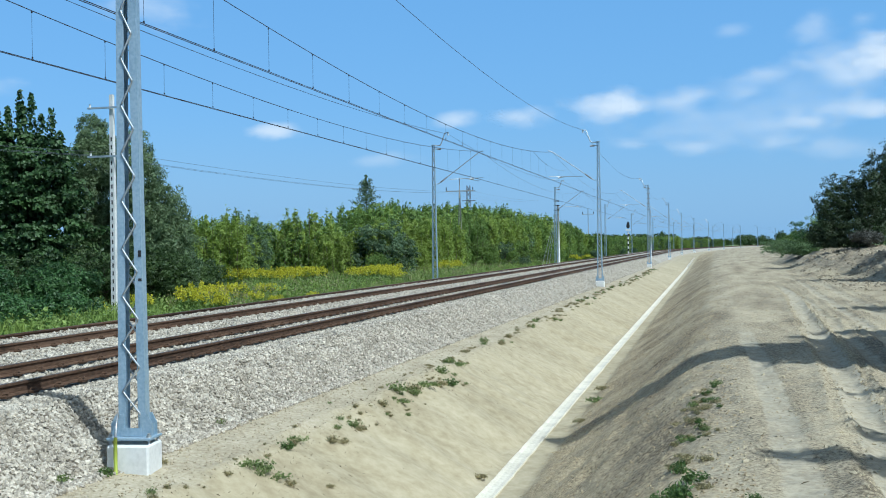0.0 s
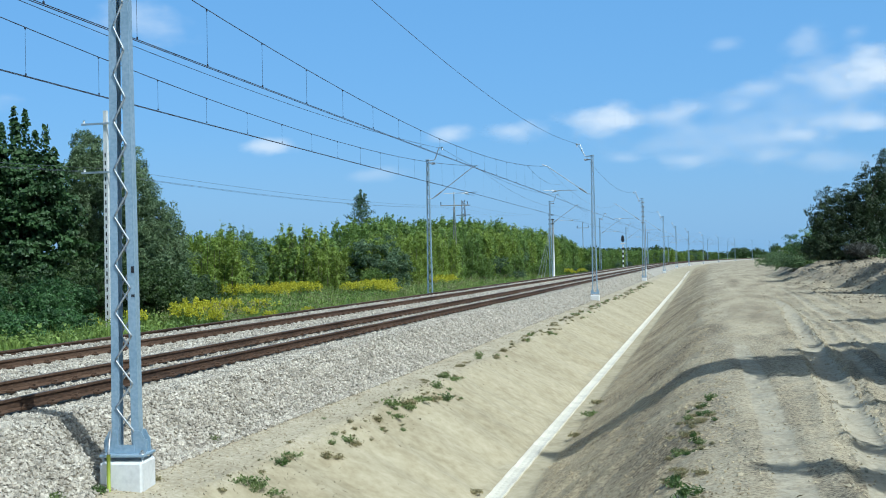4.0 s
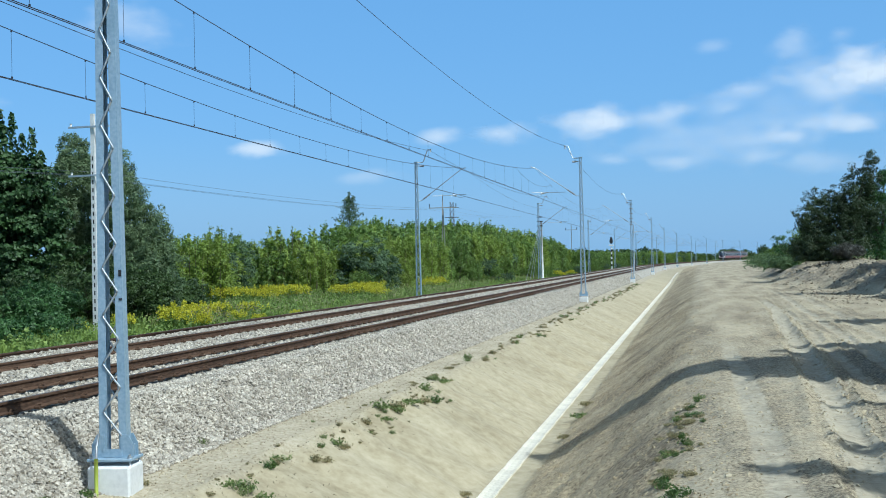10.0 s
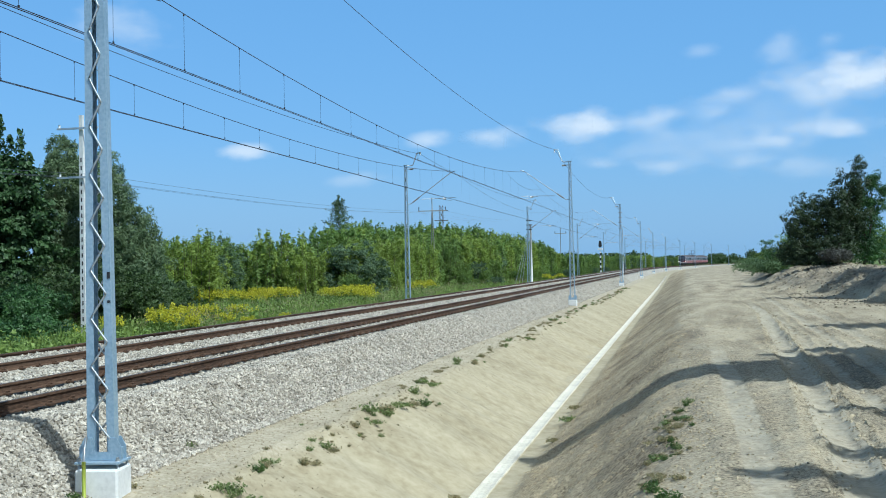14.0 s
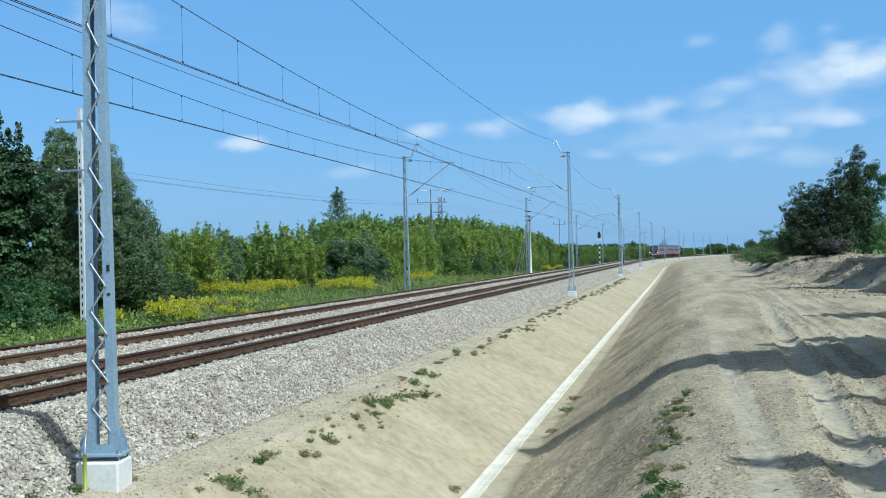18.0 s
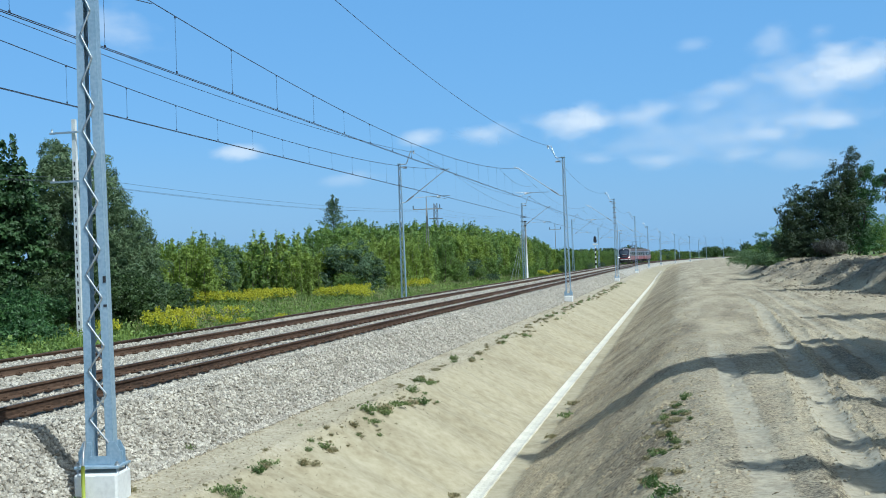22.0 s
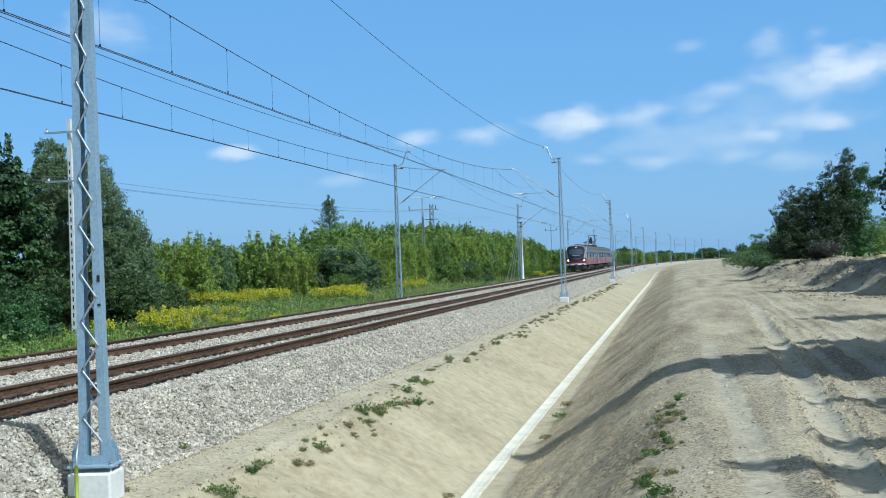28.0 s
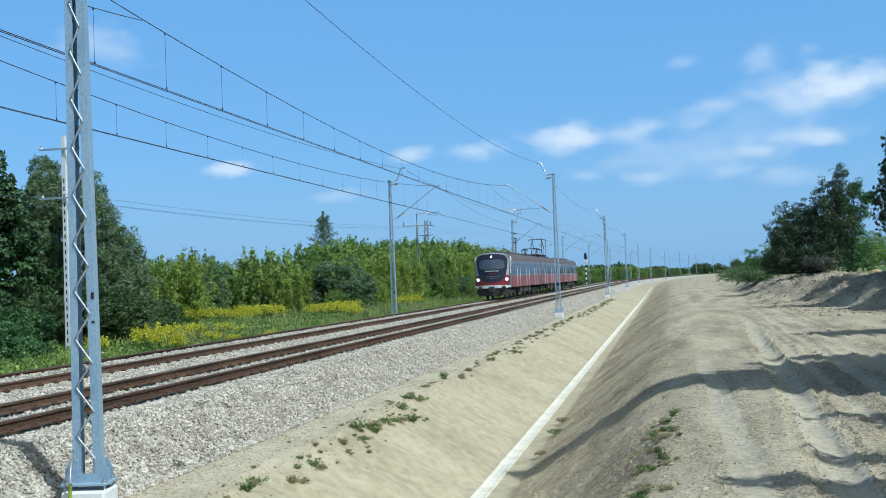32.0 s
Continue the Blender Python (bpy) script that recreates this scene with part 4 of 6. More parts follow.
def make_tree(label, blobs, leaves, size, material, seed, trunk_r=0.12, kind_name="tree", category="tree", hollow=0.5, lump=0.35, stems=1, long=1.5, m=None, small=False, tuft=0.0, layer=0.7, shoots=()):
    t = thing(kind_name, label, category, m)
    rng = random.Random(seed)
    bm = bmesh.new()
    top = max(blobs, key=lambda q: q[2])
    for s in range(stems):
        ox, oy = (rng.uniform(-0.5, 0.5), rng.uniform(-0.5, 0.5)) if stems > 1 else (0, 0)
        tgt = (top[0], top[1], top[2]) if s == 0 else blobs[rng.randrange(len(blobs))][:3]
        limb(bm, (ox, oy, -0.3), tgt, trunk_r, rng, trunk_r * 0.2, 6)
    for b in blobs:
        k = max(0.25, min(0.8, b[2] / max(top[2], 0.1) * 0.55))
        st = Vector((top[0] * k, top[1] * k, top[2] * k))
        for j in range(3 if b[3] > 0.9 else 1 if b[3] > 0.45 else 0):
            a = rng.uniform(0, 6.28)
            limb(bm, st, (b[0] + math.cos(a) * b[3] * 0.6, b[1] + math.sin(a) * b[4] * 0.6, b[2] + rng.uniform(-0.2, 0.6) * b[5]), trunk_r * 0.4, rng, 0.008)
    part("trunk", bm, BARK, t, "dark brown trunk and limbs")
    pts, nrm = crown_points(blobs, leaves, seed, hollow, lump, tuft, layer)
    pts[:, 2] = np.maximum(pts[:, 2], 0.05)
    noise = np.random.default_rng(seed + 2)
    for x, y, z0, z1, r in shoots:
        k = noise.uniform(0, 1, (int(90 * (z1 - z0)), 1))
        way = noise.normal(size=(len(k), 3)) * (1, 1, 0.4)
        pts = np.concatenate([pts, np.array([[x, y, z0]]) + k * [[0, 0, z1 - z0]] + way * r * (1.05 - k) ** 0.6])
        nrm = np.concatenate([nrm, way + [[0, 0, 0.6]]])
    hang("crown", leaf_cloud("crown", pts, size, seed + 1, material, 0.1, long, nrm, small), t)
    return t


def ground_at(x, y):
    return float(ground_z(np.array([x], float), np.array([y], float))[0])


def stand(x, y, turn=0.0, scale=1.0, dz=0.0):
    return pose(x, y, ground_at(x, y) + dz, 0, 0, turn) @ Matrix.Diagonal((scale, scale, scale, 1))


def spire(h, r0, k=6, lean=0.0, low=0.15):
    """Blobs of an upright crown of height h."""
    return [(lean * i / k, 0, h * (low + (0.94 - low) * i / (k - 1)), r0 * (1.0 - 0.75 * (i / (k - 1)) ** 1.4), r0 * (1.0 - 0.75 * (i / (k - 1)) ** 1.4), h / k * 0.95) for i in range(k)]


def mound(w, h, seed, n=7):
    rng = random.Random(seed)
    out = [(0, 0, h * 0.55, w * 0.33, w * 0.33, h * 0.42)]
    for i in range(n):
        a = i * 6.283 / n + rng.uniform(-0.4, 0.4)
        d = w * rng.uniform(0.18, 0.36)
        hh = h * rng.uniform(0.25, 0.7)
        out.append((math.cos(a) * d, math.sin(a) * d, hh, w * rng.uniform(0.16, 0.28), w * rng.uniform(0.16, 0.28), h * rng.uniform(0.2, 0.32)))
    return out


def left_trees():
    # tall trees behind the shrubs at the meadow's near end
    make_tree("tall dark green broadleaf tree with ragged upright shoots", [(-0.7, 0, 6.2, 1.6, 1.7, 1.7), (-2.2, 0.5, 5.0, 2.1, 2.1, 2.2), (0.5, 0.1, 4.5, 1.4, 1.6, 1.9), (-0.1, -0.4, 2.8, 2.0, 2.1, 1.9), (0.55, 0, 6.4, 0.7, 0.8, 1.0), (-1.7, 0, 7.2, 0.5, 0.5, 0.8), (-2.7, 0, 6.9, 0.5, 0.5, 0.9)], 38000, 0.15, LEAF_BROAD, 51, 0.2, hollow=0.7, lump=0.8, long=1.3, tuft=0.42, layer=0.4, shoots=((-0.75, 0, 7.0, 9.9, 0.2), (-0.25, 0.1, 7.0, 9.8, 0.18), (-0.5, -0.2, 6.8, 9.2, 0.22), (0.3, 0, 6.6, 8.8, 0.2), (0.85, 0, 6.2, 9.0, 0.2), (1.2, 0.1, 5.4, 8.0, 0.22), (-1.4, 0, 7.0, 9.2, 0.2), (-1.9, 0, 7.0, 9.0, 0.2), (-2.6, 0, 6.8, 8.9, 0.22), (-3.2, 0, 6.2, 8.3, 0.22), (1.6, 0.0, 4.4, 6.9, 0.25)), m=stand(-29.6, 43.5))
    make_tree("large dark broadleaf tree beside the meadow", mound(8.5, 9.0, 5), 26000, 0.16, LEAF_BROAD, 52, 0.22, hollow=0.6, lump=0.5, long=1.3, tuft=0.45, layer=0.4, m=stand(-36, 44))
    make_tree("tall slender grey-green willow with fine foliage", [(0, 0, 8.2, 0.75, 0.9, 1.2), (0.1, 0, 6.9, 1.15, 1.2, 1.5), (-0.1, 0, 5.0, 1.5, 1.5, 1.8), (0.3, 0, 2.8, 1.8, 1.6, 1.8)], 52000, 0.07, LEAF_WILLOW, 53, 0.13, long=2.6, small=True, tuft=0.22, layer=1.1, lump=0.3, m=stand(-29.2, 47.5))
    make_tree("grey-green willow with drooping outer twigs", [(-0.5, 0, 7.0, 0.8, 0.9, 1.2), (-0.2, 0, 5.9, 1.2, 1.2, 1.3), (0.35, 0, 4.5, 1.6, 1.4, 1.4), (0.8, 0, 3.1, 1.7, 1.5, 1.5), (1.3, 0, 1.7, 1.6, 1.4, 1.4)], 52000, 0.07, LEAF_WILLOW, 54, 0.12, long=2.6, small=True, tuft=0.22, layer=1.1, lump=0.4, m=stand(-25.9, 46.5))
    k = 0
    for x, y, w, h, mat, lab in ((-27.5, 36.5, 5.0, 2.9, LEAF_DARK, "dense dark shrub at the meadow's edge"), (-25.2, 41.5, 4.4, 2.8, LEAF_DARK, "dense dark shrub at the meadow's edge"), (-31, 38.5, 5.0, 3.4, LEAF_DARK, "dense dark shrub under tall trees"), (-23.6, 43.5, 3.6, 2.7, LEAF_DARK, "dark rounded shrub beside yellow goldenrod"), (-24.4, 47.5, 3.6, 2.4, LEAF_DARK, "dark rounded shrub beside yellow goldenrod"), (-26.3, 33.6, 4.6, 2.6, LEAF_DEEP, "leafy dark green shrub beside the railway"), (-25.0, 37.6, 3.6, 2.2, LEAF_DEEP, "leafy dark green shrub beside the railway"), (-24.6, 30.5, 3.4, 1.9, LEAF_DARK, "low dark shrub beside the railway"), (-22.8, 31.5, 2.4, 1.2, LEAF_DEEP, "low leafy shrub beside the railway"), (-22.4, 34.5, 2.2, 1.2, LEAF_DEEP, "low leafy shrub beside the railway"), (-21.8, 28.0, 2.4, 1.1, LEAF_DEEP, "low leafy shrub beside the railway")):
        make_tree(lab, mound(w, h, 60 + k, 10), 24000, 0.08, mat, 60 + k, 0.05, "shrub", "shrub", stems=4, lump=0.5, small=True, tuft=0.24, layer=0.5, m=stand(x, y))
        k += 1


def thicket_points(w, h, stems, twigs, each, seed):
    """Leaf places on a clump of upright saplings: rising twigs round each stem, its tip standing free."""
    rng = np.random.default_rng(seed)
    feet, tips, pts, nrm = [], [], [], []
    for i in range(stems):
        a, d = rng.uniform(0, 6.283), w * 0.48 * math.sqrt(rng.random())
        top = h * rng.uniform(0.74, 0.93) * (1 - 0.25 * (d / (w * 0.48)) ** 2)
        foot = np.array([math.cos(a) * d, math.sin(a) * d, 0.0])
        tip = foot * rng.uniform(1.0, 1.12) + np.array([rng.normal(0, 0.1), rng.normal(0, 0.1), top])
        feet.append(foot)
        tips.append(tip)
        girth = rng.uniform(0.55, 0.95)
        k = rng.uniform(0.02, 0.97, twigs) ** 1.1
        start = foot + (tip - foot) * k[:, None]
        ang = rng.uniform(0, 6.283, twigs)
        long = girth * (1.1 - k) ** 0.7 * rng.uniform(0.6, 1.2, twigs)
        rise = rng.uniform(0.35, 1.3, twigs)
        end = start + np.stack([np.cos(ang) * long, np.sin(ang) * long, rise * long], -1)
        q = rng.uniform(0.15, 1.0, (twigs, each, 1))
        p = start[:, None] * (1 - q) + end[:, None] * q + rng.normal(0, 0.075, (twigs, each, 3))
        pts.append(p.reshape(-1, 3))
        out = np.stack([np.cos(ang), np.sin(ang), np.full(twigs, 0.9)], -1)
        nrm.append(np.repeat(out, each, 0))
        lead = rng.uniform(0.86, 1.03, (10, 1))
        pts.append(foot + (tip - foot) * lead + rng.normal(0, 0.05, (10, 3)))
        nrm.append(np.tile([[0.0, 0.0, 1.0]], (10, 1)))
    p = np.concatenate(pts)
    p[:, 2] = np.maximum(p[:, 2], 0.05)
    return feet, tips, p, np.concatenate(nrm)


def make_thicket(label, w, h, stems, twigs, each, size, material, seed, m):
    t = thing("tree", label, "tree", m)
    feet, tips, p, nrm = thicket_points(w, h, stems, twigs, each, seed)
    bm = bmesh.new()
    for a, b in zip(feet, tips):
        add_tube(bm, [a - np.array([0, 0, 0.2]), (a + b) / 2, b], 0.035, 3, 0.008, cap=False)
    part("trunk", bm, BARK, t, "slim grey-brown stems")
    hang("crown", leaf_cloud("crown", p, size, seed + 1, material, 0.1, 1.6, nrm, True), t)
    return t


def tree_line():
    # young trees behind the meadow, parallel to the railway
    makers = [("young light green poplar saplings in a thicket", 4.4, 6.3, LEAF_LIGHT), ("young green birch saplings in a thicket", 4.2, 6.4, LEAF_MID), ("yellow-green sallow saplings in a thicket", 4.8, 5.9, LEAF_LIGHT), ("round grey-green alder in a thicket", 0, 0, LEAF_GREY), ("leafy green young trees in a thicket", 4.8, 6.2, LEAF_MID)]

    def row_of(stems, twigs, each, size, seed, x0, y0, alder):
        out = []
        for i, (lab, w, h, mat) in enumerate(makers):
            m = stand(x0 - 2.5 * i, y0 + 9 * i)
            if w:
                out.append(make_thicket(lab, w, h, stems, twigs, each, size, mat, seed + i, m))
            else:
                out.append(make_tree(lab, mound(4.4, 4.4, 72, 12), alder, size, mat, seed + i, 0.07, lump=0.35, hollow=0.5, small=True, tuft=0.3, layer=0.5, m=m))
        return out

    kinds = row_of(44, 24, 24, 0.108, 80, -33.0, 70, 15000)
    back = row_of(26, 14, 14, 0.17, 180, -38.0, 72, 5000)
    rng = random.Random(8)
    y = 58.0
    while y < 225:
        for row in range(2):
            x = -28.0 - row * 4.6 + rng.uniform(-1.4, 1.4) - (8.0 if y < 82 else 0)
            pick = rng.choices(range(5), (5, 3, 4, 0.4, 4))[0]
            sc = rng.uniform(0.9, 1.1) * (0.93 if row == 0 else 1.17) * (0.62 + 0.38 * min(1, max(0, (y - 68) / 24)) + 0.28 * min(1, max(0, (y - 95) / 40)))
            copy_thing((back if row else kinds)[pick], stand(x, y + rng.uniform(-1.5, 1.5), rng.uniform(0, 360), sc))
        y += 2.4 * (1 + max(0, y - 100) / 160)
    for x, y, sc in ((-33.2, 73.2, 1.02), (-34.6, 77.4, 0.8), (-26.5, 84.6, 1.12), (-25.4, 86.5, 0.85), (-26.9, 89.5, 0.9), (-24.6, 128, 0.75), (-30.0, 100, 1.1)):
        copy_thing(kinds[3], stand(x, y, rng.uniform(0, 360), sc))
    for x, y, pick, sc in ((-25.6, 97, 0, 0.62), (-27.0, 100, 2, 0.55), (-24.4, 118, 4, 0.6), (-24.2, 138, 1, 0.6)):
        copy_thing(kinds[pick], stand(x, y, rng.uniform(0, 360), sc))
    # low young growth along the thicket's foot
    y = 62.0
    while y < 101:
        if 82 < y < 91:
            y += 9
        copy_thing(kinds[rng.choices((0, 1, 2, 4), (3, 3, 3, 3))[0]], stand(-26.2 - (8.0 if y < 80 else 0) + rng.uniform(-0.8, 0.8), y, rng.uniform(0, 360), rng.uniform(0.34, 0.6)))
        y += rng.uniform(2.0, 3.4)
    # weedy shrubs between the thicket and the rails
    y = 114.0
    while y < 300:
        x, yy, _ = along(y, -19.6 - rng.uniform(0, 4.5))
        pick = rng.choices((1, 3, 4), (3, 3, 3))[0]
        copy_thing((kinds if y < 170 else back)[pick], stand(x, yy, rng.uniform(0, 360), rng.uniform(0.2, 0.42)))
        y += rng.uniform(2.0, 4.5)
    low = row_of(24, 14, 12, 0.25, 85, -36.0, 235, 2200)
    s = 228.0
    while s < 520:
        for row in range(2):
            x, y, _ = along(s + rng.uniform(-2, 2), -25.0 - row * 6 + rng.uniform(-2, 2))
            copy_thing(low[rng.choices(range(5), (2, 4, 2, 2, 4))[0]], stand(x, y, rng.uniform(0, 360), rng.uniform(0.6, 0.95)))
        s += 4.0 * (1 + max(0, s - 300) / 300)
    spruce()


def spruce():
    t = thing("spruce", "dark pointed spruce rising above the thicket", "tree", stand(-40.0, 124, 0, 1.06))
    rng = np.random.default_rng(93)
    bm, pts = bmesh.new(), []
    add_tube(bm, [(0, 0, -0.3), (0.05, 0, 5), (0, 0, 10.4)], 0.14, 5, 0.02)
    for i in range(120):
        z = 2.2 + 7.9 * (i / 120) ** 0.9
        reach = (3.5 * (1 - (z - 2.2) / 8.4) ** 0.8 + 0.1) * rng.uniform(0.55, 1.15)
        a = i * 2.4 + rng.uniform(-0.3, 0.3)
        tip = (math.cos(a) * reach, math.sin(a) * reach, z + reach * rng.uniform(0.2, 0.55))
        add_tube(bm, [(0, 0, z), tip], 0.02, 3, 0.006, cap=False)
        k = rng.uniform(0.15, 1.05, 34)[:, None]
        pts.append(np.array([[0, 0, z]]) * (1 - k) + np.array([tip]) * k + rng.normal(0, 0.09, (34, 3)))
    pts.append(np.stack([rng.normal(0, 0.05, 120), rng.normal(0, 0.05, 120), rng.uniform(9.6, 10.8, 120)], -1))
    part("trunk", bm, BARK, t, "dark brown trunk and limbs")
    hang("crown", leaf_cloud("crown", np.concatenate(pts), 0.13, 94, LEAF_GREY, 0.0, 2.0, None, True), t)


def right_side():
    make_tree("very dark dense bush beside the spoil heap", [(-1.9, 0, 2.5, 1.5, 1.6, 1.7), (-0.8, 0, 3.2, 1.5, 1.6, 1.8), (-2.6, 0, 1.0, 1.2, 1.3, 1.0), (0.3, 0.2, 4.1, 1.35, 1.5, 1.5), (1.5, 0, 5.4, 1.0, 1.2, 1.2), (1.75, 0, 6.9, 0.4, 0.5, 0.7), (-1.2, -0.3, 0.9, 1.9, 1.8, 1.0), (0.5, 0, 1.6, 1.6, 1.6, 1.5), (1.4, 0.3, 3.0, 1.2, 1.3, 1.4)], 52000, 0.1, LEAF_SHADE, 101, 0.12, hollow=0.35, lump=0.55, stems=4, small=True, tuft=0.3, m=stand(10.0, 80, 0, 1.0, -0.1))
    make_tree("dark green spreading tree with ragged open top", [(0.3, 0, 6.0, 0.75, 0.8, 0.6), (1.2, 0, 5.4, 0.6, 0.6, 0.4), (-0.3, 0.4, 3.0, 1.1, 0.9, 1.3), (-0.5, 0, 4.8, 0.9, 0.8, 0.9), (0.2, 0, 1.5, 1.1, 0.8, 1.1), (0.5, 0, 4.2, 0.7, 0.7, 0.8)], 17000, 0.1, LEAF_DEEP, 102, 0.1, hollow=0.3, lump=0.6, stems=2, small=True, tuft=0.28, m=stand(12.5, 81.5, 0, 1.0, -0.1))
    k = 0
    for x, y, w, h, mat in ((8.3, 100, 4.6, 3.3, LEAF_DEEP), (9.0, 96, 3.6, 3.4, LEAF_MID), (8.6, 110, 4.2, 2.6, LEAF_MID), (7.0, 93, 2.6, 1.3, SAGE), (7.9, 104, 3.2, 1.7, SAGE), (8.1, 116, 3.6, 1.7, SAGE), (9.4, 108, 4.0, 2.2, SAGE), (8.6, 134, 4.6, 2.4, SAGE), (9.0, 152, 5.4, 2.5, SAGE), (9.6, 178, 6.0, 2.6, SAGE), (8.4, 90, 3.0, 2.2, LEAF_MID), (10.5, 122, 5.0, 2.8, LEAF_MID), (13.2, 92, 6.0, 3.6, LEAF_MID), (15.4, 92, 5.0, 3.4, LEAF_MID), (14.4, 86, 3.4, 2.6, LEAF_MID), (13.2, 88, 3.0, 2.2, LEAF_MID), (18.0, 96, 6.0, 4.0, LEAF_MID), (12.0, 145, 8, 2.8, LEAF_MID), (13.5, 190, 9, 2.8, LEAF_MID)):
        make_tree("grey-green weedy shrub beside the dirt track" if mat is SAGE else "green shrub behind the spoil heap", mound(w, h, 110 + k), 6500, 0.085, mat, 110 + k, 0.03, "shrub", "shrub", stems=4, small=True, tuft=0.24, m=stand(x, y))
        k += 1
    make_tree("grey-brown pile of dry brushwood under a bush", mound(2.2, 1.3, 141), 5000, 0.06, BRUSH, 142, 0.02, "brushwood_pile", "brushwood", stems=5, long=3.0, small=True, m=stand(10.0, 78))
    bm = bmesh.new()
    bmesh.ops.create_icosphere(bm, subdivisions=3, radius=1.0)
    for v in bm.verts:
        v.co = Vector((v.co.x * 0.75, v.co.y * 0.6, max(v.co.z, -0.1) * 0.42)) * (1 + 0.12 * math.sin(v.co.x * 5 + v.co.y * 7) + 0.08 * math.sin(v.co.y * 11 - v.co.z * 6))
    sp = thing("sand_pile", "small pile of yellow sand on the spoil heap", "sand pile", stand(13.6, 79, 0, 0.7))
    part("mound", bm, CLAY, sp, "", True)
    # trees beside the camera that shade the track
    # mounds seeded 137-140 and 143 are unseen, added only to block sky light
    for i, (x, y, n, blobs) in enumerate(((6.7, 17.2, 13000, spire(11.4, 1.9, 7, low=0.35)), (8.6, 19.2, 20000, spire(9.0, 2.7, 6, low=0.25)), (7.05, 7.2, 2300, spire(8.6, 1.1, 6, low=0.4)), (7.8, 2.6, 2500, mound(3.0, 8.0, 131)), (9.8, 31, 7000, mound(4.4, 7.4, 132)), (10.8, 53.5, 5000, spire(8.6, 1.5, 7, low=0.35)), (12.0, 20.0, 6000, mound(6.0, 6.5, 134)), (13.2, 51.5, 12000, mound(5.0, 7.0, 135)), (13.8, 60.5, 12000, mound(5.0, 7.4, 136)), (13.0, 47.5, 14000, mound(4.6, 7.6, 144)), (13.4, 55.0, 12000, mound(4.6, 7.2, 145)), (14.5, 9.0, 6000, mound(7.0, 8.5, 137)), (13.5, 15.0, 6000, mound(6.0, 7.5, 138)), (14.5, 27.0, 6000, mound(7.0, 8.5, 139)), (14.5, 37.0, 6000, mound(7.0, 8.0, 140)), (15.0, 1.0, 6000, mound(7.0, 8.0, 143)), (7.3, 8.8, 800, spire(7.6, 0.8, 5, low=0.6)), (9.0, 21.2, 14000, spire(8.4, 2.2, 6, low=0.25)), (9.8, 17.0, 9000, spire(8.0, 2.0, 6, low=0.25)), (8.45, 11.5, 3500, spire(8.6, 1.6, 6, low=0.3)))):
        make_tree("broadleaf tree set beside the dirt track to cast shade", blobs, n, 0.15, LEAF_SHADE, 130 + i, 0.09, lump=0.45, m=stand(x, y))


def far_woods():
    """Low hedges and a few groups of taller trees on the horizon."""
    rng = np.random.default_rng(77)
    c = []

    def clump(az, dist, wide, h, n):
        x, y = dist * math.sin(radians(az)), dist * math.cos(radians(az))
        d = rng.normal(size=(2 * n, 3))
        d *= (rng.uniform(0, 1, (2 * n, 1)) ** 0.4) / np.linalg.norm(d, axis=1)[:, None]
        p = d * (wide * 1.4, wide * 1.4, h * 0.5) + (x, y, h * 0.5 - 1.2)
        c.append(p)

    for i in range(150):
        clump(rng.uniform(-6, 22), rng.uniform(900, 1300), 9, rng.uniform(3.5, 6.5), 110)
    for i in range(40):
        az = rng.uniform(-6.5, -1.2)
        clump(az, rng.uniform(560, 800), 5, rng.uniform(5.0, 8.0) * (1.15 if az < -2 else 0.6), 150)
    for az, wide, h in ((-0.6, 6, 8), (0.4, 5, 6), (1.2, 7, 9), (1.7, 6, 10), (2.3, 8, 8), (3.5, 7, 11), (4.1, 8, 11), (4.6, 6, 9)):
        for i in range(4):
            clump(az + rng.uniform(-0.3, 0.3), rng.uniform(850, 950), wide * 0.5, h * rng.uniform(0.7, 1.05), 150)
    tagged(hang("far_wood", leaf_cloud("far_wood", np.concatenate(c), 0.9, 78, LEAF_DARK, 0.2)), "dark distant woods along the horizon", "woods", kind="stuff")


def meadow():
    rng = np.random.default_rng(15)
    n = 52000
    y = 14 + 130 * rng.uniform(0, 1, n) ** 1.7
    x = -16.9 - 13 * rng.uniform(0, 1, n) ** 1.2
    z = ground_z(x, y)
    h = rng.uniform(0.2, 0.7, n) * (0.6 + 0.4 * np.clip((-x - 17) / 3, 0, 1)) * (1 + 0.3 * fbm(x, y, 5, 3))
    h = np.maximum(h, 0.12)
    w = rng.uniform(0.018, 0.045, n) * (1 + y / 60)
    a = rng.uniform(0, 6.28, n)
    lean = rng.normal(0, 0.22, (n, 2)) * h[:, None]
    b0 = np.stack([x - np.cos(a) * w, y - np.sin(a) * w, z - 0.03], -1)
    b1 = np.stack([x + np.cos(a) * w, y + np.sin(a) * w, z - 0.03], -1)
    tip = np.stack([x + lean[:, 0], y + lean[:, 1], z + h], -1)
    v = np.stack([b0, b1, tip], 1).reshape(-1, 3)
    tagged(hang("grass", mesh_np("grass", v, np.arange(3 * n).reshape(-1, 3), (GRASS,))), "tall uncut meadow grass beside the railway", "grass", kind="stuff")


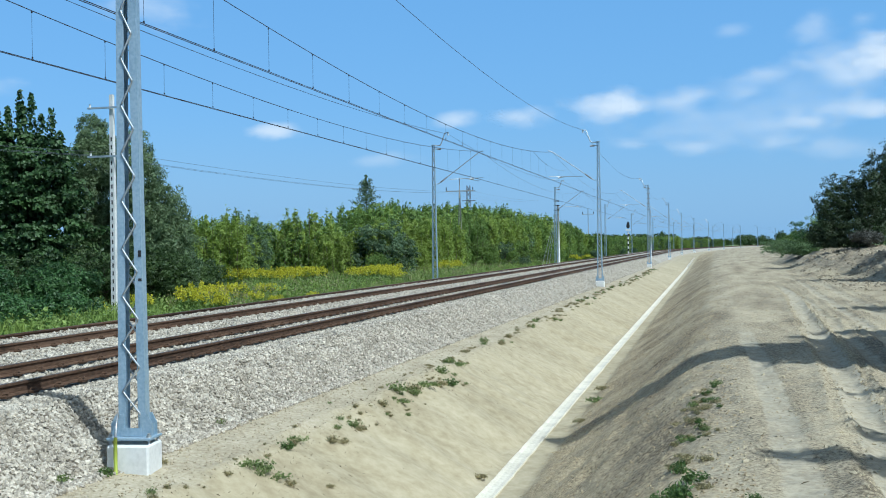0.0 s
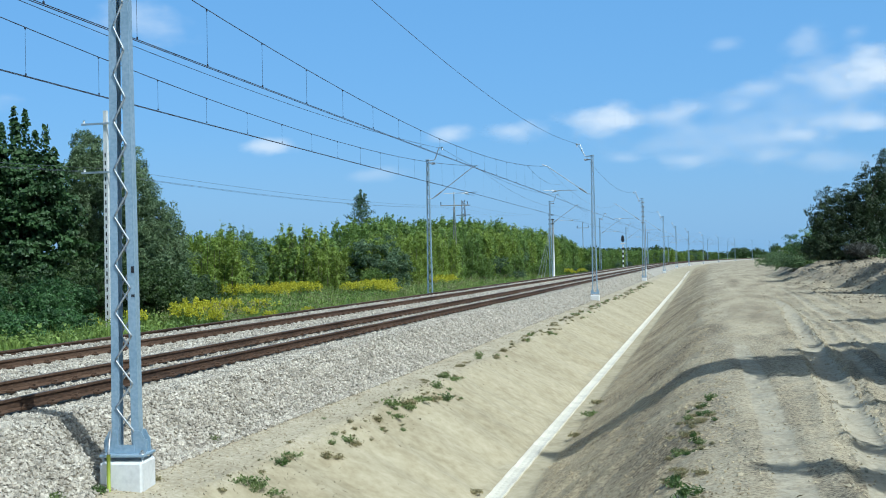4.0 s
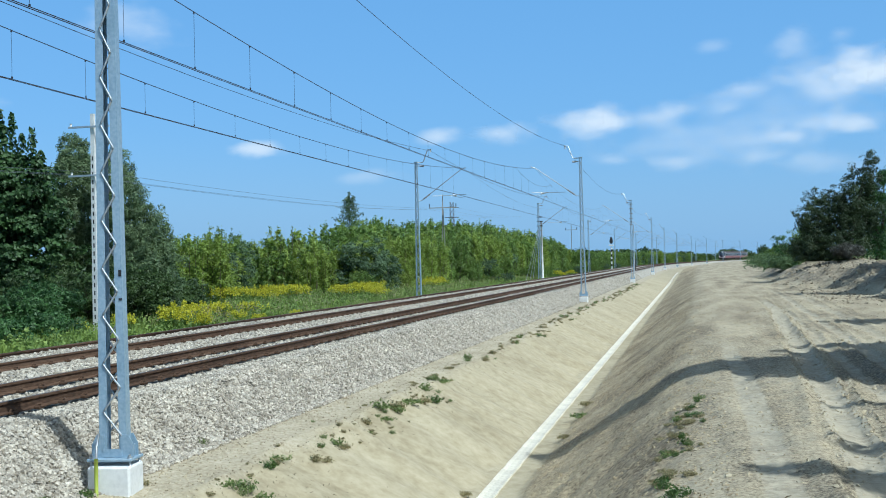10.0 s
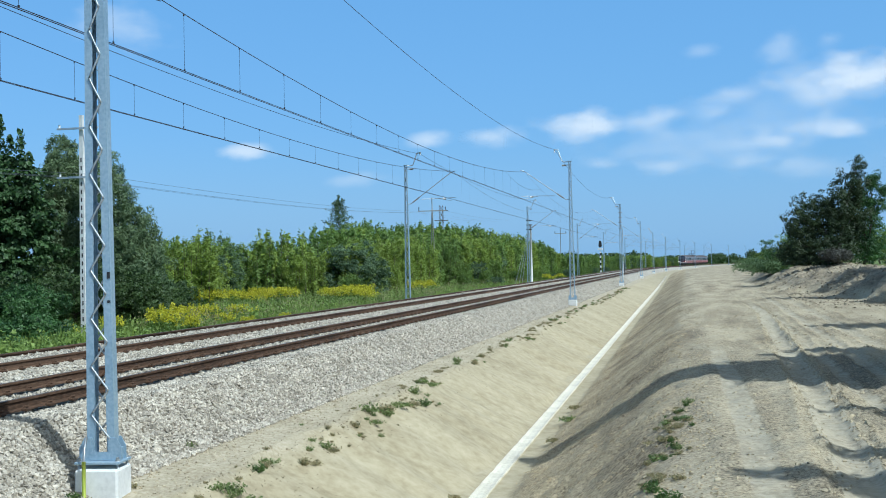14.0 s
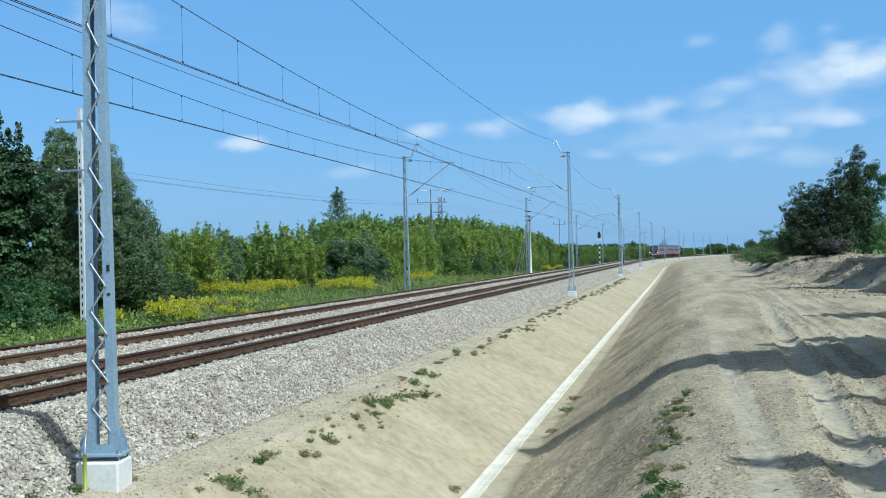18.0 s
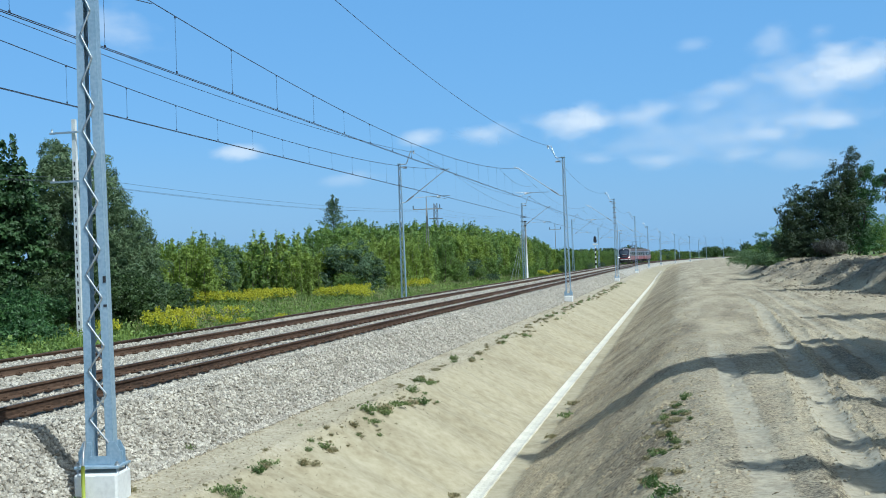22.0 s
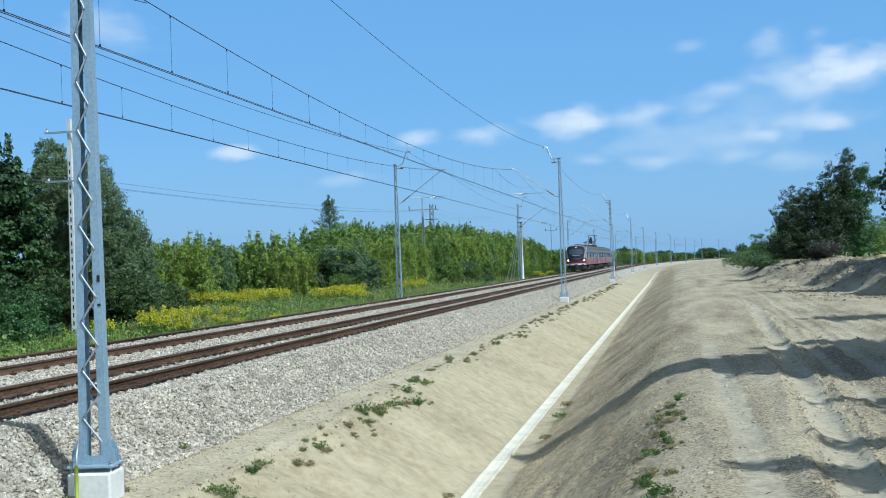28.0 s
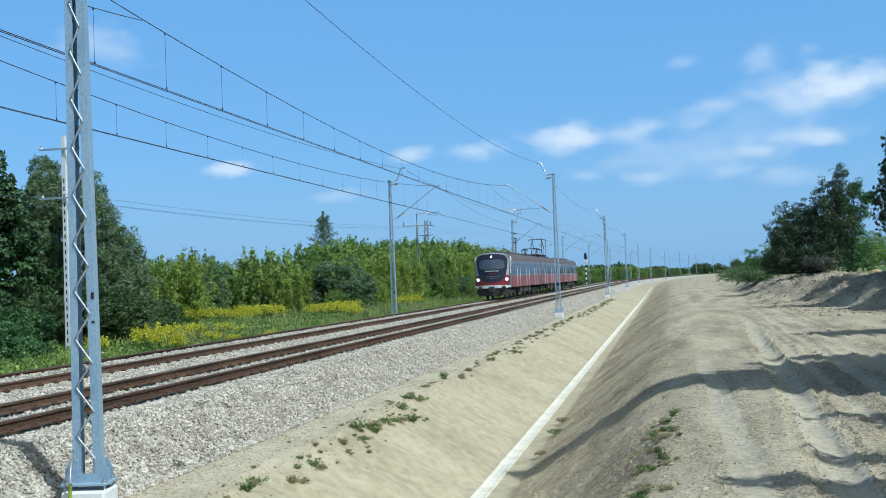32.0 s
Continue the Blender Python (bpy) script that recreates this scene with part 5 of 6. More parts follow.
def herbs():
    rng = np.random.default_rng(16)
    n = 84000
    y = 16 + 120 * rng.uniform(0, 1, n) ** 1.6
    x = -17.3 - 12.5 * rng.uniform(0, 1, n)
    patch = fbm(x, y, 4, 6)
    keep = patch > -0.35
    x, y, patch = x[keep], y[keep], patch[keep]
    z = ground_z(x, y) + rng.uniform(0.05, 0.7, len(x)) * (0.75 + 0.3 * patch) * np.clip((-x - 16.8) / 2.5, 0.3, 1)
    tagged(hang("herbs", leaf_cloud("herbs", np.stack([x, y, z], -1), 0.085, 17, HERB, 0.1, 1.8)), "leafy green meadow herbs among the grass", "herbs", kind="stuff")


def dry_grass():
    """Faded seed heads and straw standing in patches among the green."""
    rng = np.random.default_rng(18)
    n = 60000
    y = 40 + 95 * rng.uniform(0, 1, n) ** 1.3
    x = -17.6 - 9.5 * rng.uniform(0, 1, n)
    keep = fbm(x, y, 5, 26) + rng.normal(0, 0.3, n) > 0.85
    x, y = x[keep], y[keep]
    z = ground_z(x, y) + rng.uniform(0.15, 0.95, len(x))
    tagged(hang("dry_grass", leaf_cloud("dry_grass", np.stack([x, y, z], -1), 0.05, 19, STRAW, 0.3, 3.0, None, True)), "faded dry grass heads in patches of the meadow", "dry grass", kind="stuff")


def make_goldenrod(seed, n=40, w=1.0, hgt=1.2):
    """A clump of goldenrod: leafy stems with yellow plumes."""
    t = thing("goldenrod", "clump of yellow-flowering goldenrod in the meadow", "wildflowers", group="goldenrod clumps")
    rng = np.random.default_rng(seed)
    st, lf, bl = bmesh.new(), [], []
    for i in range(n):
        x, y = rng.normal(0, w * 0.32, 2)
        h = hgt * rng.uniform(0.75, 1.12)
        tx, ty = x + rng.normal(0, 0.08), y + rng.normal(0, 0.08)
        add_tube(st, [(x, y, -0.05), (tx, ty, h)], 0.008, 3, 0.004, cap=False)
        for j in range(16):
            k = rng.uniform(0.15, 0.85)
            lf.append((x + (tx - x) * k + rng.normal(0, 0.06), y + (ty - y) * k + rng.normal(0, 0.06), h * k))
        for j in range(30):
            k = rng.uniform(0, 1)
            bl.append((tx + rng.normal(0, 0.1 * (1.1 - k)), ty + rng.normal(0, 0.1 * (1.1 - k)), h * (0.76 + 0.26 * k)))
    tagged(part("stem_tuft", st, LEAF_MID, t), kind="stuff")
    tagged(hang("leaf_tuft", leaf_cloud("leaf_tuft", np.array(lf), 0.06, seed, LEAF_MID, 0.2, 2.2), t), kind="stuff")
    tagged(hang("bloom_tuft", leaf_cloud("bloom_tuft", np.array(bl), 0.06, seed + 1, BLOOM, 0.2, 1.3), t, "yellow flower plumes"), kind="stuff")
    return t


def goldenrods():
    kinds = [make_goldenrod(200 + i) for i in range(4)]
    for i, k in enumerate(kinds):
        k.matrix_basis = stand(-27.2 - 0.9 * i, 71 + 0.7 * i)
    rng = random.Random(5)
    near_spots = ((-20.9, 42.2, 0.95), (-20.3, 41.6, 0.8), (-20.9, 45.2, 0.9), (-20.4, 47.8, 0.75), (-20.0, 39.2, 0.9), (-18.95, 39.9, 0.75), (-19.0, 43.0, 0.6), (-18.5, 44.4, 0.5), (-21.4, 38.0, 0.7), (-22.3, 36.0, 0.6), (-17.9, 47.5, 0.5))
    for x, y, sc in near_spots:
        copy_thing(kinds[rng.randrange(4)], stand(x, y, rng.uniform(0, 360), sc))
    spots = []
    for i in range(34):
        y = rng.uniform(69, 75)
        spots.append((-y * rng.uniform(0.37, 0.47), y))
    for i in range(16):
        y = rng.uniform(72, 80)
        spots.append((-y * rng.uniform(0.29, 0.335), y))
    for i in range(26):
        y = rng.uniform(95, 112)
        spots.append((-y * rng.uniform(0.228, 0.268), y))
    for i in range(4):
        spots.append((rng.uniform(-20.5, -18.5), rng.uniform(145, 165)))
    for x, y in spots:
        copy_thing(kinds[rng.randrange(4)], stand(x, y, rng.uniform(0, 360), rng.uniform(0.7, 1.1)))


def make_weed(seed, r, h, mat):
    t = thing("weed", "low green weed on the bare ditch edge", "weed", group="weeds on the ditch edge")
    pts, nrm = crown_points([(0, 0, h * 0.4, r, r, h * 0.6), (r * 0.6, 0.1 * r, h * 0.3, r * 0.6, r * 0.6, h * 0.4)], 170, seed, 0.1, 0.7)
    pts[:, 2] = np.abs(pts[:, 2])
    tagged(hang("leaf_tuft", leaf_cloud("leaf_tuft", pts, 0.03, seed, mat, 0.0, 2.0, nrm * 0.4), t), kind="stuff")
    bm = bmesh.new()
    rng = random.Random(seed)
    for i in range(8):
        add_tube(bm, [(0, 0, -0.03), (rng.uniform(-r, r) * 0.8, rng.uniform(-r, r) * 0.8, h * rng.uniform(0.4, 1))], 0.006, 3, 0.003, cap=False)
    tagged(part("stem_tuft", bm, LEAF_GREY, t), kind="stuff")
    return t


def litter():
    """Dry stalks and leaves lying about the weeds."""
    rng = np.random.default_rng(61)
    n = 1500
    y = 9 + 50 * rng.uniform(0, 1, n) ** 1.7
    x = -5.75 + rng.normal(0, 0.35, n) + np.where(rng.uniform(0, 1, n) < 0.25, 5.4, 0)
    z = ground_z(x, y) + 0.008
    tagged(hang("plant_litter", leaf_cloud("plant_litter", np.stack([x, y, z], -1), 0.022, 62, DRY_STALK, 0.0, 3.0, np.tile([[0, 0, 1.6]], (n, 1)), True)), "dry stalks and leaves strewn about the weeds", "plant litter", kind="stuff")


def weeds():
    kinds = [make_weed(300, 0.2, 0.17, WEED), make_weed(301, 0.17, 0.17, DRY), make_weed(302, 0.27, 0.09, WEED), make_weed(303, 0.18, 0.09, DRY), make_weed(304, 0.17, 0.14, SPRIG)]
    for i, k in enumerate(kinds):
        k.matrix_basis = stand(-6.0 + 0.1 * i, 20.2 + 0.7 * i)
    rng = random.Random(31)
    spots = [(-7.12, 11.7, 4, 0.7), (-7.35, 11.1, 2, 0.6), (-6.85, 12.6, 3, 0.6), (-7.3, 15.2, 0, 0.5)]
    # along the edge of the bench
    spots += [(-5.95, 13.2, 2, 0.8), (-5.78, 13.3, 0, 0.8), (-5.6, 13.35, 2, 0.7), (-5.45, 13.4, 3, 0.7), (-5.96, 14.55, 4, 0.7), (-6.1, 15.3, 2, 0.7), (-5.98, 14.9, 1, 0.6), (-5.8, 16.0, 1, 0.7), (-5.7, 16.2, 3, 0.6), (-5.85, 17.2, 0, 0.7), (-5.78, 17.3, 3, 0.8), (-5.9, 19.1, 1, 0.8), (-5.78, 19.8, 2, 0.7), (-5.8, 20.7, 0, 0.8), (-5.85, 21.1, 1, 0.8), (-5.95, 23.7, 0, 0.9), (-6.0, 25.4, 2, 0.9), (-5.0, 13.4, 3, 0.6), (-5.2, 14.2, 3, 0.4), (-4.0, 18.3, 3, 0.8), (-3.9, 16.3, 0, 0.5), (-4.4, 11.8, 3, 0.4), (-5.3, 11.0, 2, 0.6)]
    # on the crest beside the dirt track
    spots += [(-0.36, 9.6, 4, 0.65), (-0.48, 9.3, 4, 0.6), (-0.25, 10.0, 4, 0.55), (-0.36, 10.4, 4, 0.5), (-0.42, 10.7, 3, 0.6), (-0.3, 9.0, 4, 0.8), (-0.14, 9.8, 4, 0.5), (-0.5, 8.6, 4, 1.0), (-0.12, 9.2, 3, 0.5), (-0.4, 11.6, 3, 0.4), (-0.3, 12.5, 3, 0.45), (-0.22, 13.1, 4, 0.35), (-0.35, 13.5, 1, 0.4), (-0.12, 14.0, 3, 0.4), (-0.32, 14.4, 0, 0.4), (-0.42, 15.0, 3, 0.4), (-0.5, 13.9, 3, 0.5), (-0.15, 12.7, 1, 0.35), (-0.45, 12.1, 1, 0.35), (-0.9, 10.0, 3, 0.4), (-1.6, 9.4, 3, 0.4), (0.25, 8.7, 4, 0.35), (-2.9, 27.0, 2, 1.1), (-2.95, 29.5, 3, 1.2), (-2.9, 24.0, 3, 0.9)]
    for y in range(23, 120):
        for rep_i in range(3):
            if rng.random() < 0.8:
                spots.append((-6.15 + rng.uniform(-0.35, 0.3), y + rng.uniform(-0.5, 0.5), rng.choice((0, 1, 1, 3, 3, 3)), rng.uniform(0.25, 0.8)))
    for i in range(46):
        y = rng.uniform(9.3, 16.5)
        spots.append((-0.3 + (y - 10) * 0.03 + rng.gauss(0, 0.11), y, rng.choice((0, 1, 3, 3, 4, 4)), rng.uniform(0.22, 0.5)))
    for i in range(60):
        y = rng.uniform(10, 26)
        spots.append((-5.95 + rng.gauss(0, 0.28), y, rng.choice((0, 1, 1, 3, 3)), rng.uniform(0.16, 0.42)))
    for x, y, k, sc in spots:
        copy_thing(kinds[k], stand(x, y, rng.uniform(0, 360), sc))


left_trees()
tree_line()
right_side()
far_woods()
meadow()
herbs()
dry_grass()
goldenrods()
weeds()
litter()


# ---- poles beside the line ----
def build_poles():
    p = thing("power_pole", "pale slotted concrete power pole with two steel crossarms", "utility pole", stand(-22.2, 37.5))
    bm = bmesh.new()
    vs = add_box(bm, (0, 0, 4.1), (0.22, 0.2, 9.0))
    for v in vs:
        if v.co.z > 5:
            v.co.x *= 0.65
            v.co.y *= 0.65
    part("shaft", bm, CONC, p, "tapering pale concrete shaft")
    for z, w in ((8.1, 1.7), (6.25, 1.75)):
        a = box_part("crossarm", (-0.1, -0.13, z), (w, 0.07, 0.07), GALV, p, "grey steel crossarm")
        for dx in (-0.85, 0.6):
            tube_part("insulator", [(dx, -0.13, z + 0.03), (dx, -0.13, z + 0.15)], 0.04, WHITE, a, "white insulator", 8)
    # slots are not cut: thin black plates stand for the shade inside them
    for i in range(22):
        box_part("slot", (0.0, -0.101 + 0.0013 * i, 0.6 + 0.3 * i), (0.05, 0.006, 0.16), BLACK, p, "black plate for the shade in a shaft slot")
    q = thing("wooden_pole", "weathered double-legged wooden pole with a crossarm behind the meadow", "utility pole", stand(-25.4, 110))
    for dx in (-0.24, 0.24):
        tube_part("leg", [(dx, 0, -0.2), (dx * 0.15, 0, 8.2)], 0.07, WOOD, q, r2=0.05)
    tube_part("post", [(0, 0, 7.6), (0, 0, 9.7)], 0.065, WOOD, q, r2=0.045)
    box_part("crossarm", (0, 0, 8.35), (2.9, 0.09, 0.09), WOOD, q)
    for dx in (-1.4, 1.4):
        tube_part("insulator", [(dx, 0, 8.38), (dx, 0, 8.75)], 0.045, BLACK, q, "dark insulator", 6)
    f = thing("wooden_pole", "single wooden pole with a crossarm above the distant thicket", "utility pole", stand(-27.8, 250))
    tube_part("post", [(0, 0, -0.2), (0, 0, 10.8)], 0.1, WOOD, f, r2=0.07)
    box_part("crossarm", (0, 0, 9.5), (2.6, 0.11, 0.11), WOOD, f)
    for dx in (-1.25, 1.25):
        tube_part("insulator", [(dx, 0, 9.5), (dx, 0, 10.0)], 0.08, BLACK, f, "dark insulator", 6)
    g = thing("lattice_pylon", "distant steel lattice pylon above the trees", "pylon", stand(-44, 198))
    bm = bmesh.new()
    for sx in (-1, 1):
        for sy in (-1, 1):
            add_tube(bm, [(sx * 0.55, sy * 0.55, 0), (sx * 0.28, sy * 0.28, 14)], 0.035, 4)
    for i in range(13):
        z0, z1 = i * 1.07, (i + 1) * 1.07
        a, b = 0.55 - 0.27 * z0 / 14, 0.55 - 0.27 * z1 / 14
        for sy in (-1, 1):
            add_tube(bm, [(-a, sy * a, z0), (b, sy * b, z1)], 0.022, 4)
            add_tube(bm, [(a, sy * a, z0), (-b, sy * b, z1)], 0.022, 4)
    part("frame", bm, BARK, g)
    for z in (9.4, 11.2, 13.0):
        box_part("crossarm", (0, 0, z), (2.6, 0.12, 0.12), BARK, g)
    s = thing("railway_signal", "railway signal with black hood on a black-and-white banded post", "railway signal", at_line(229, -17.3, -0.8))
    for i in range(10):
        tube_part("post_band", [(0, 0, i * 0.5), (0, 0, i * 0.5 + 0.5)], 0.15, BLACK if i % 2 == 0 else WHITE, s, sides=8)
    bm = bmesh.new()
    r = bmesh.ops.create_circle(bm, cap_ends=True, radius=0.5, segments=16)
    ex = bmesh.ops.extrude_face_region(bm, geom=list(bm.faces))
    for v in [q for q in ex["geom"] if isinstance(q, bmesh.types.BMVert)]:
        v.co.z += 0.12
    for v in bm.verts:
        v.co = Vector((v.co.x * (0.78 if v.co.y < 0 else 0.62), -0.1 + v.co.z, 6.3 + v.co.y * (1.6 if v.co.y > 0 else 1.3)))
    bmesh.ops.recalc_face_normals(bm, faces=bm.faces)
    part("head", bm, BLACK, s, "black rounded signal head")
    box_part("platform", (0, 0, 5.35), (0.9, 0.6, 0.3), WHITE, s)
    box_part("base", (0, 0, -0.05), (0.5, 0.5, 0.5), CONC, s)

    a = thing("anchor_pole", "white concrete anchor pole with steel guy wires beside a mast", "utility pole", at_line(121.6, -17.0, -0.8))
    tube_part("shaft", [(0.2, 0, -0.2), (0.15, 0, 6.9)], 0.11, CONC, a, "white tapering shaft", 10, 0.1)
    for dx in (-1.5, -1.05, -0.7):
        tube_part("guy_wire", [(dx, -2.0, 0), (0.0, 0, 6.4)], 0.016, GALV, a, "pale steel guy wire", 4)
    for z in (5.4, 5.9, 6.4, 6.9, 7.4):
        box_part("collar", (0.0, 0, z), (0.6, 0.5, 0.1), GALV if z < 6 else BLACK, a, bevel=0.01)
    w = thing("power_line", "thin dark power wires beyond the meadow", "power line")
    for dx, dz, dx2 in ((-0.95, 6.4, -1.6), (-0.2, 6.3, 0.2), (0.5, 6.4, 1.6)):
        pts = []
        for i in range(-10, 25):
            k = i / 14
            pts.append((-22.2 + dx + (-3.2 + dx2 - dx) * k, 37.4 + 72.6 * k, -0.95 + dz + (1.9 * k) - 0.9 * 4 * (k % 1) * (1 - k % 1) * 0.5))
        tube_part("wire", pts, 0.006, THIN, w, sides=4)


build_poles()


# ---- clouds: far pale veils ----
def cloud_material():
    m = bpy.data.materials.new("cloud_veil")
    m.use_nodes = True
    nt = m.node_tree
    nt.nodes.remove(nt.nodes["Principled BSDF"])
    uv = nt.nodes.new("ShaderNodeTexCoord").outputs["UV"]
    info = nt.nodes.new("ShaderNodeObjectInfo")
    no = nt.nodes.new("ShaderNodeTexNoise")
    no.noise_dimensions = "4D"
    no.inputs["Scale"].default_value, no.inputs["Detail"].default_value, no.inputs["Roughness"].default_value = 0.0078, 7, 0.5
    drawn = nt.nodes.new("ShaderNodeMapping")
    drawn.inputs["Scale"].default_value = (1, 1, 1.9)
    nt.links.new(nt.nodes.new("ShaderNodeTexCoord").outputs["Object"], drawn.inputs[0])
    nt.links.new(drawn.outputs[0], no.inputs["Vector"])
    w = nt.nodes.new("ShaderNodeMath")
    w.operation = "MULTIPLY"
    w.inputs[1].default_value = 37.0
    nt.links.new(info.outputs["Random"], w.inputs[0])
    nt.links.new(w.outputs[0], no.inputs["W"])
    ln = nt.nodes.new("ShaderNodeVectorMath")
    ln.operation = "LENGTH"
    nt.links.new(uv, ln.inputs[0])
    fall = nt.nodes.new("ShaderNodeMapRange")
    fall.inputs["From Min"].default_value, fall.inputs["From Max"].default_value = 1.0, 0.0
    fall.inputs["To Min"].default_value, fall.inputs["To Max"].default_value = -1.9, -0.02
    nt.links.new(ln.outputs["Value"], fall.inputs["Value"])
    add = nt.nodes.new("ShaderNodeMath")
    add.operation = "MULTIPLY_ADD"
    add.inputs[1].default_value = 2.0
    nt.links.new(no.outputs[0], add.inputs[0])
    nt.links.new(fall.outputs[0], add.inputs[2])
    den = nt.nodes.new("ShaderNodeMapRange")
    den.inputs["From Min"].default_value, den.inputs["From Max"].default_value = -0.05, 1.2
    den.interpolation_type = "SMOOTHSTEP"
    nt.links.new(add.outputs[0], den.inputs["Value"])
    amt = nt.nodes.new("ShaderNodeMath")
    amt.operation = "MULTIPLY"
    nt.links.new(den.outputs[0], amt.inputs[0])
    nt.links.new(info.outputs["Alpha"], amt.inputs[1])
    tr = nt.nodes.new("ShaderNodeBsdfTransparent")
    em = nt.nodes.new("ShaderNodeEmission")
    em.inputs[0].default_value, em.inputs[1].default_value = (0.93, 0.95, 1.0, 1), 0.85
    mx = nt.nodes.new("ShaderNodeMixShader")
    nt.links.new(amt.outputs[0], mx.inputs[0])
    nt.links.new(tr.outputs[0], mx.inputs[1])
    nt.links.new(em.outputs[0], mx.inputs[2])
    nt.links.new(mx.outputs[0], nt.nodes["Material Output"].inputs[0])
    return m


CLOUD = cloud_material()


def cloud(az, el, wa, we, dens=1.0):
    """A veil of cloud at az degrees to the right of the railway's line and el degrees up."""
    r = 3600.0
    v, f, uvs = [], [], []
    n = 10
    for i in range(n + 1):
        for j in range(n + 1):
            a, e = radians(az + (2 * i / n - 1) * wa), radians(el + (2 * j / n - 1) * we)
            v.append((r * math.sin(a) * math.cos(e), r * math.cos(a) * math.cos(e), r * math.sin(e)))
            uvs.append((2 * i / n - 1, 2 * j / n - 1))
    for i in range(n):
        for j in range(n):
            k = i * (n + 1) + j
            f.append((k, k + 1, k + n + 2, k + n + 1))
    me = mesh_np("cloud", v, f, (CLOUD,))
    lay = me.uv_layers.new(name="UVMap")
    for lp in me.loops:
        lay.data[lp.index].uv = uvs[lp.vertex_index]
    ob = hang("cloud", me)
    ob.color = (1, 1, 1, dens)
    ob.visible_shadow = False
    tagged(ob, "soft white fair-weather cloud low in a blue sky", "cloud", group="clouds", kind="structure")


# azimuth, elevation, half width, half height, density
for row in ((8.4, 8.8, 8.4, 2.6, 0.95), (6.0, 8.2, 5.0, 1.6, 0.4), (11.5, 9.0, 5.5, 2.4, 0.8), (-4.7, 7.1, 5.4, 1.8, 0.9), (-2.4, 7.2, 4.6, 1.3, 0.4), (-0.67, 7.5, 2.6, 1.0, 0.5), (1.59, 7.5, 1.8, 0.9, 0.4), (2.5, 8.4, 3.0, 1.2, 0.45), (5.63, 6.4, 6.0, 1.6, 0.6), (7.96, 6.4, 3.0, 1.1, 0.65), (4.49, 6.0, 2.6, 1.0, 0.6), (1.2, 5.8, 13.0, 3.0, 0.3), (4.5, 7.3, 10.0, 3.2, 0.22), (-1.31, 4.89, 3.0, 0.9, 0.4), (2.88, 4.89, 3.6, 1.0, 0.35), (6.5, 4.6, 6.0, 1.6, 0.3), (5.06, 10.6, 2.8, 1.9, 0.4), (0.95, 10.6, 2.2, 0.9, 0.25), (7.21, 10.7, 1.8, 0.9, 0.25), (-4.28, 5.13, 2.4, 0.9, 0.35), (-9.6, 6.7, 3.6, 1.2, 0.6), (-13.2, 6.6, 2.6, 1.1, 0.65), (-22.6, 6.1, 3.2, 1.0, 0.8), (-29, 12.2, 5.5, 2.8, 0.45), (-36.5, 8.0, 3.4, 1.4, 0.5), (15.5, 6.5, 6.0, 2.4, 0.7), (-17.0, 4.6, 4.5, 1.0, 0.3)):
    cloud(*row)


# ---- the electric train ----
def livery(name, c1, c2, rough=0.4):
    return surface(name, [c1, c2], 0.6, 12, rough, 0.03)


RED = livery("train_red", (0.19, 0.022, 0.022), (0.26, 0.036, 0.033))
GREY = livery("train_grey", (0.1, 0.105, 0.125), (0.14, 0.145, 0.17))
NAVY = livery("train_navy", (0.018, 0.02, 0.04), (0.03, 0.034, 0.06))
SILVER = livery("train_silver", (0.38, 0.39, 0.41), (0.46, 0.47, 0.49))
CREAM = livery("train_pale", (0.62, 0.62, 0.62), (0.72, 0.72, 0.71))
ROOF = livery("train_roof", (0.075, 0.062, 0.06), (0.12, 0.1, 0.096), 0.8)
UNDER = livery("train_underframe", (0.025, 0.022, 0.02), (0.06, 0.052, 0.046), 0.9)
PANE = plain("train_glass", (0.02, 0.025, 0.035), 0.08)
PANE.node_tree.nodes["Principled BSDF"].inputs["Specular IOR Level"].default_value = 0.2
# windscreen paler than the side panes: its reflection is put into the base colour
SCREEN = plain("windscreen_sheen", (0.1, 0.12, 0.16), 0.1)
LAMP = plain("lamp_glow", (1.0, 0.95, 0.82), 0.3, 0, 6.0)

CAR_L, CAR_W, CAR_H = 21.2, 2.88, 3.9


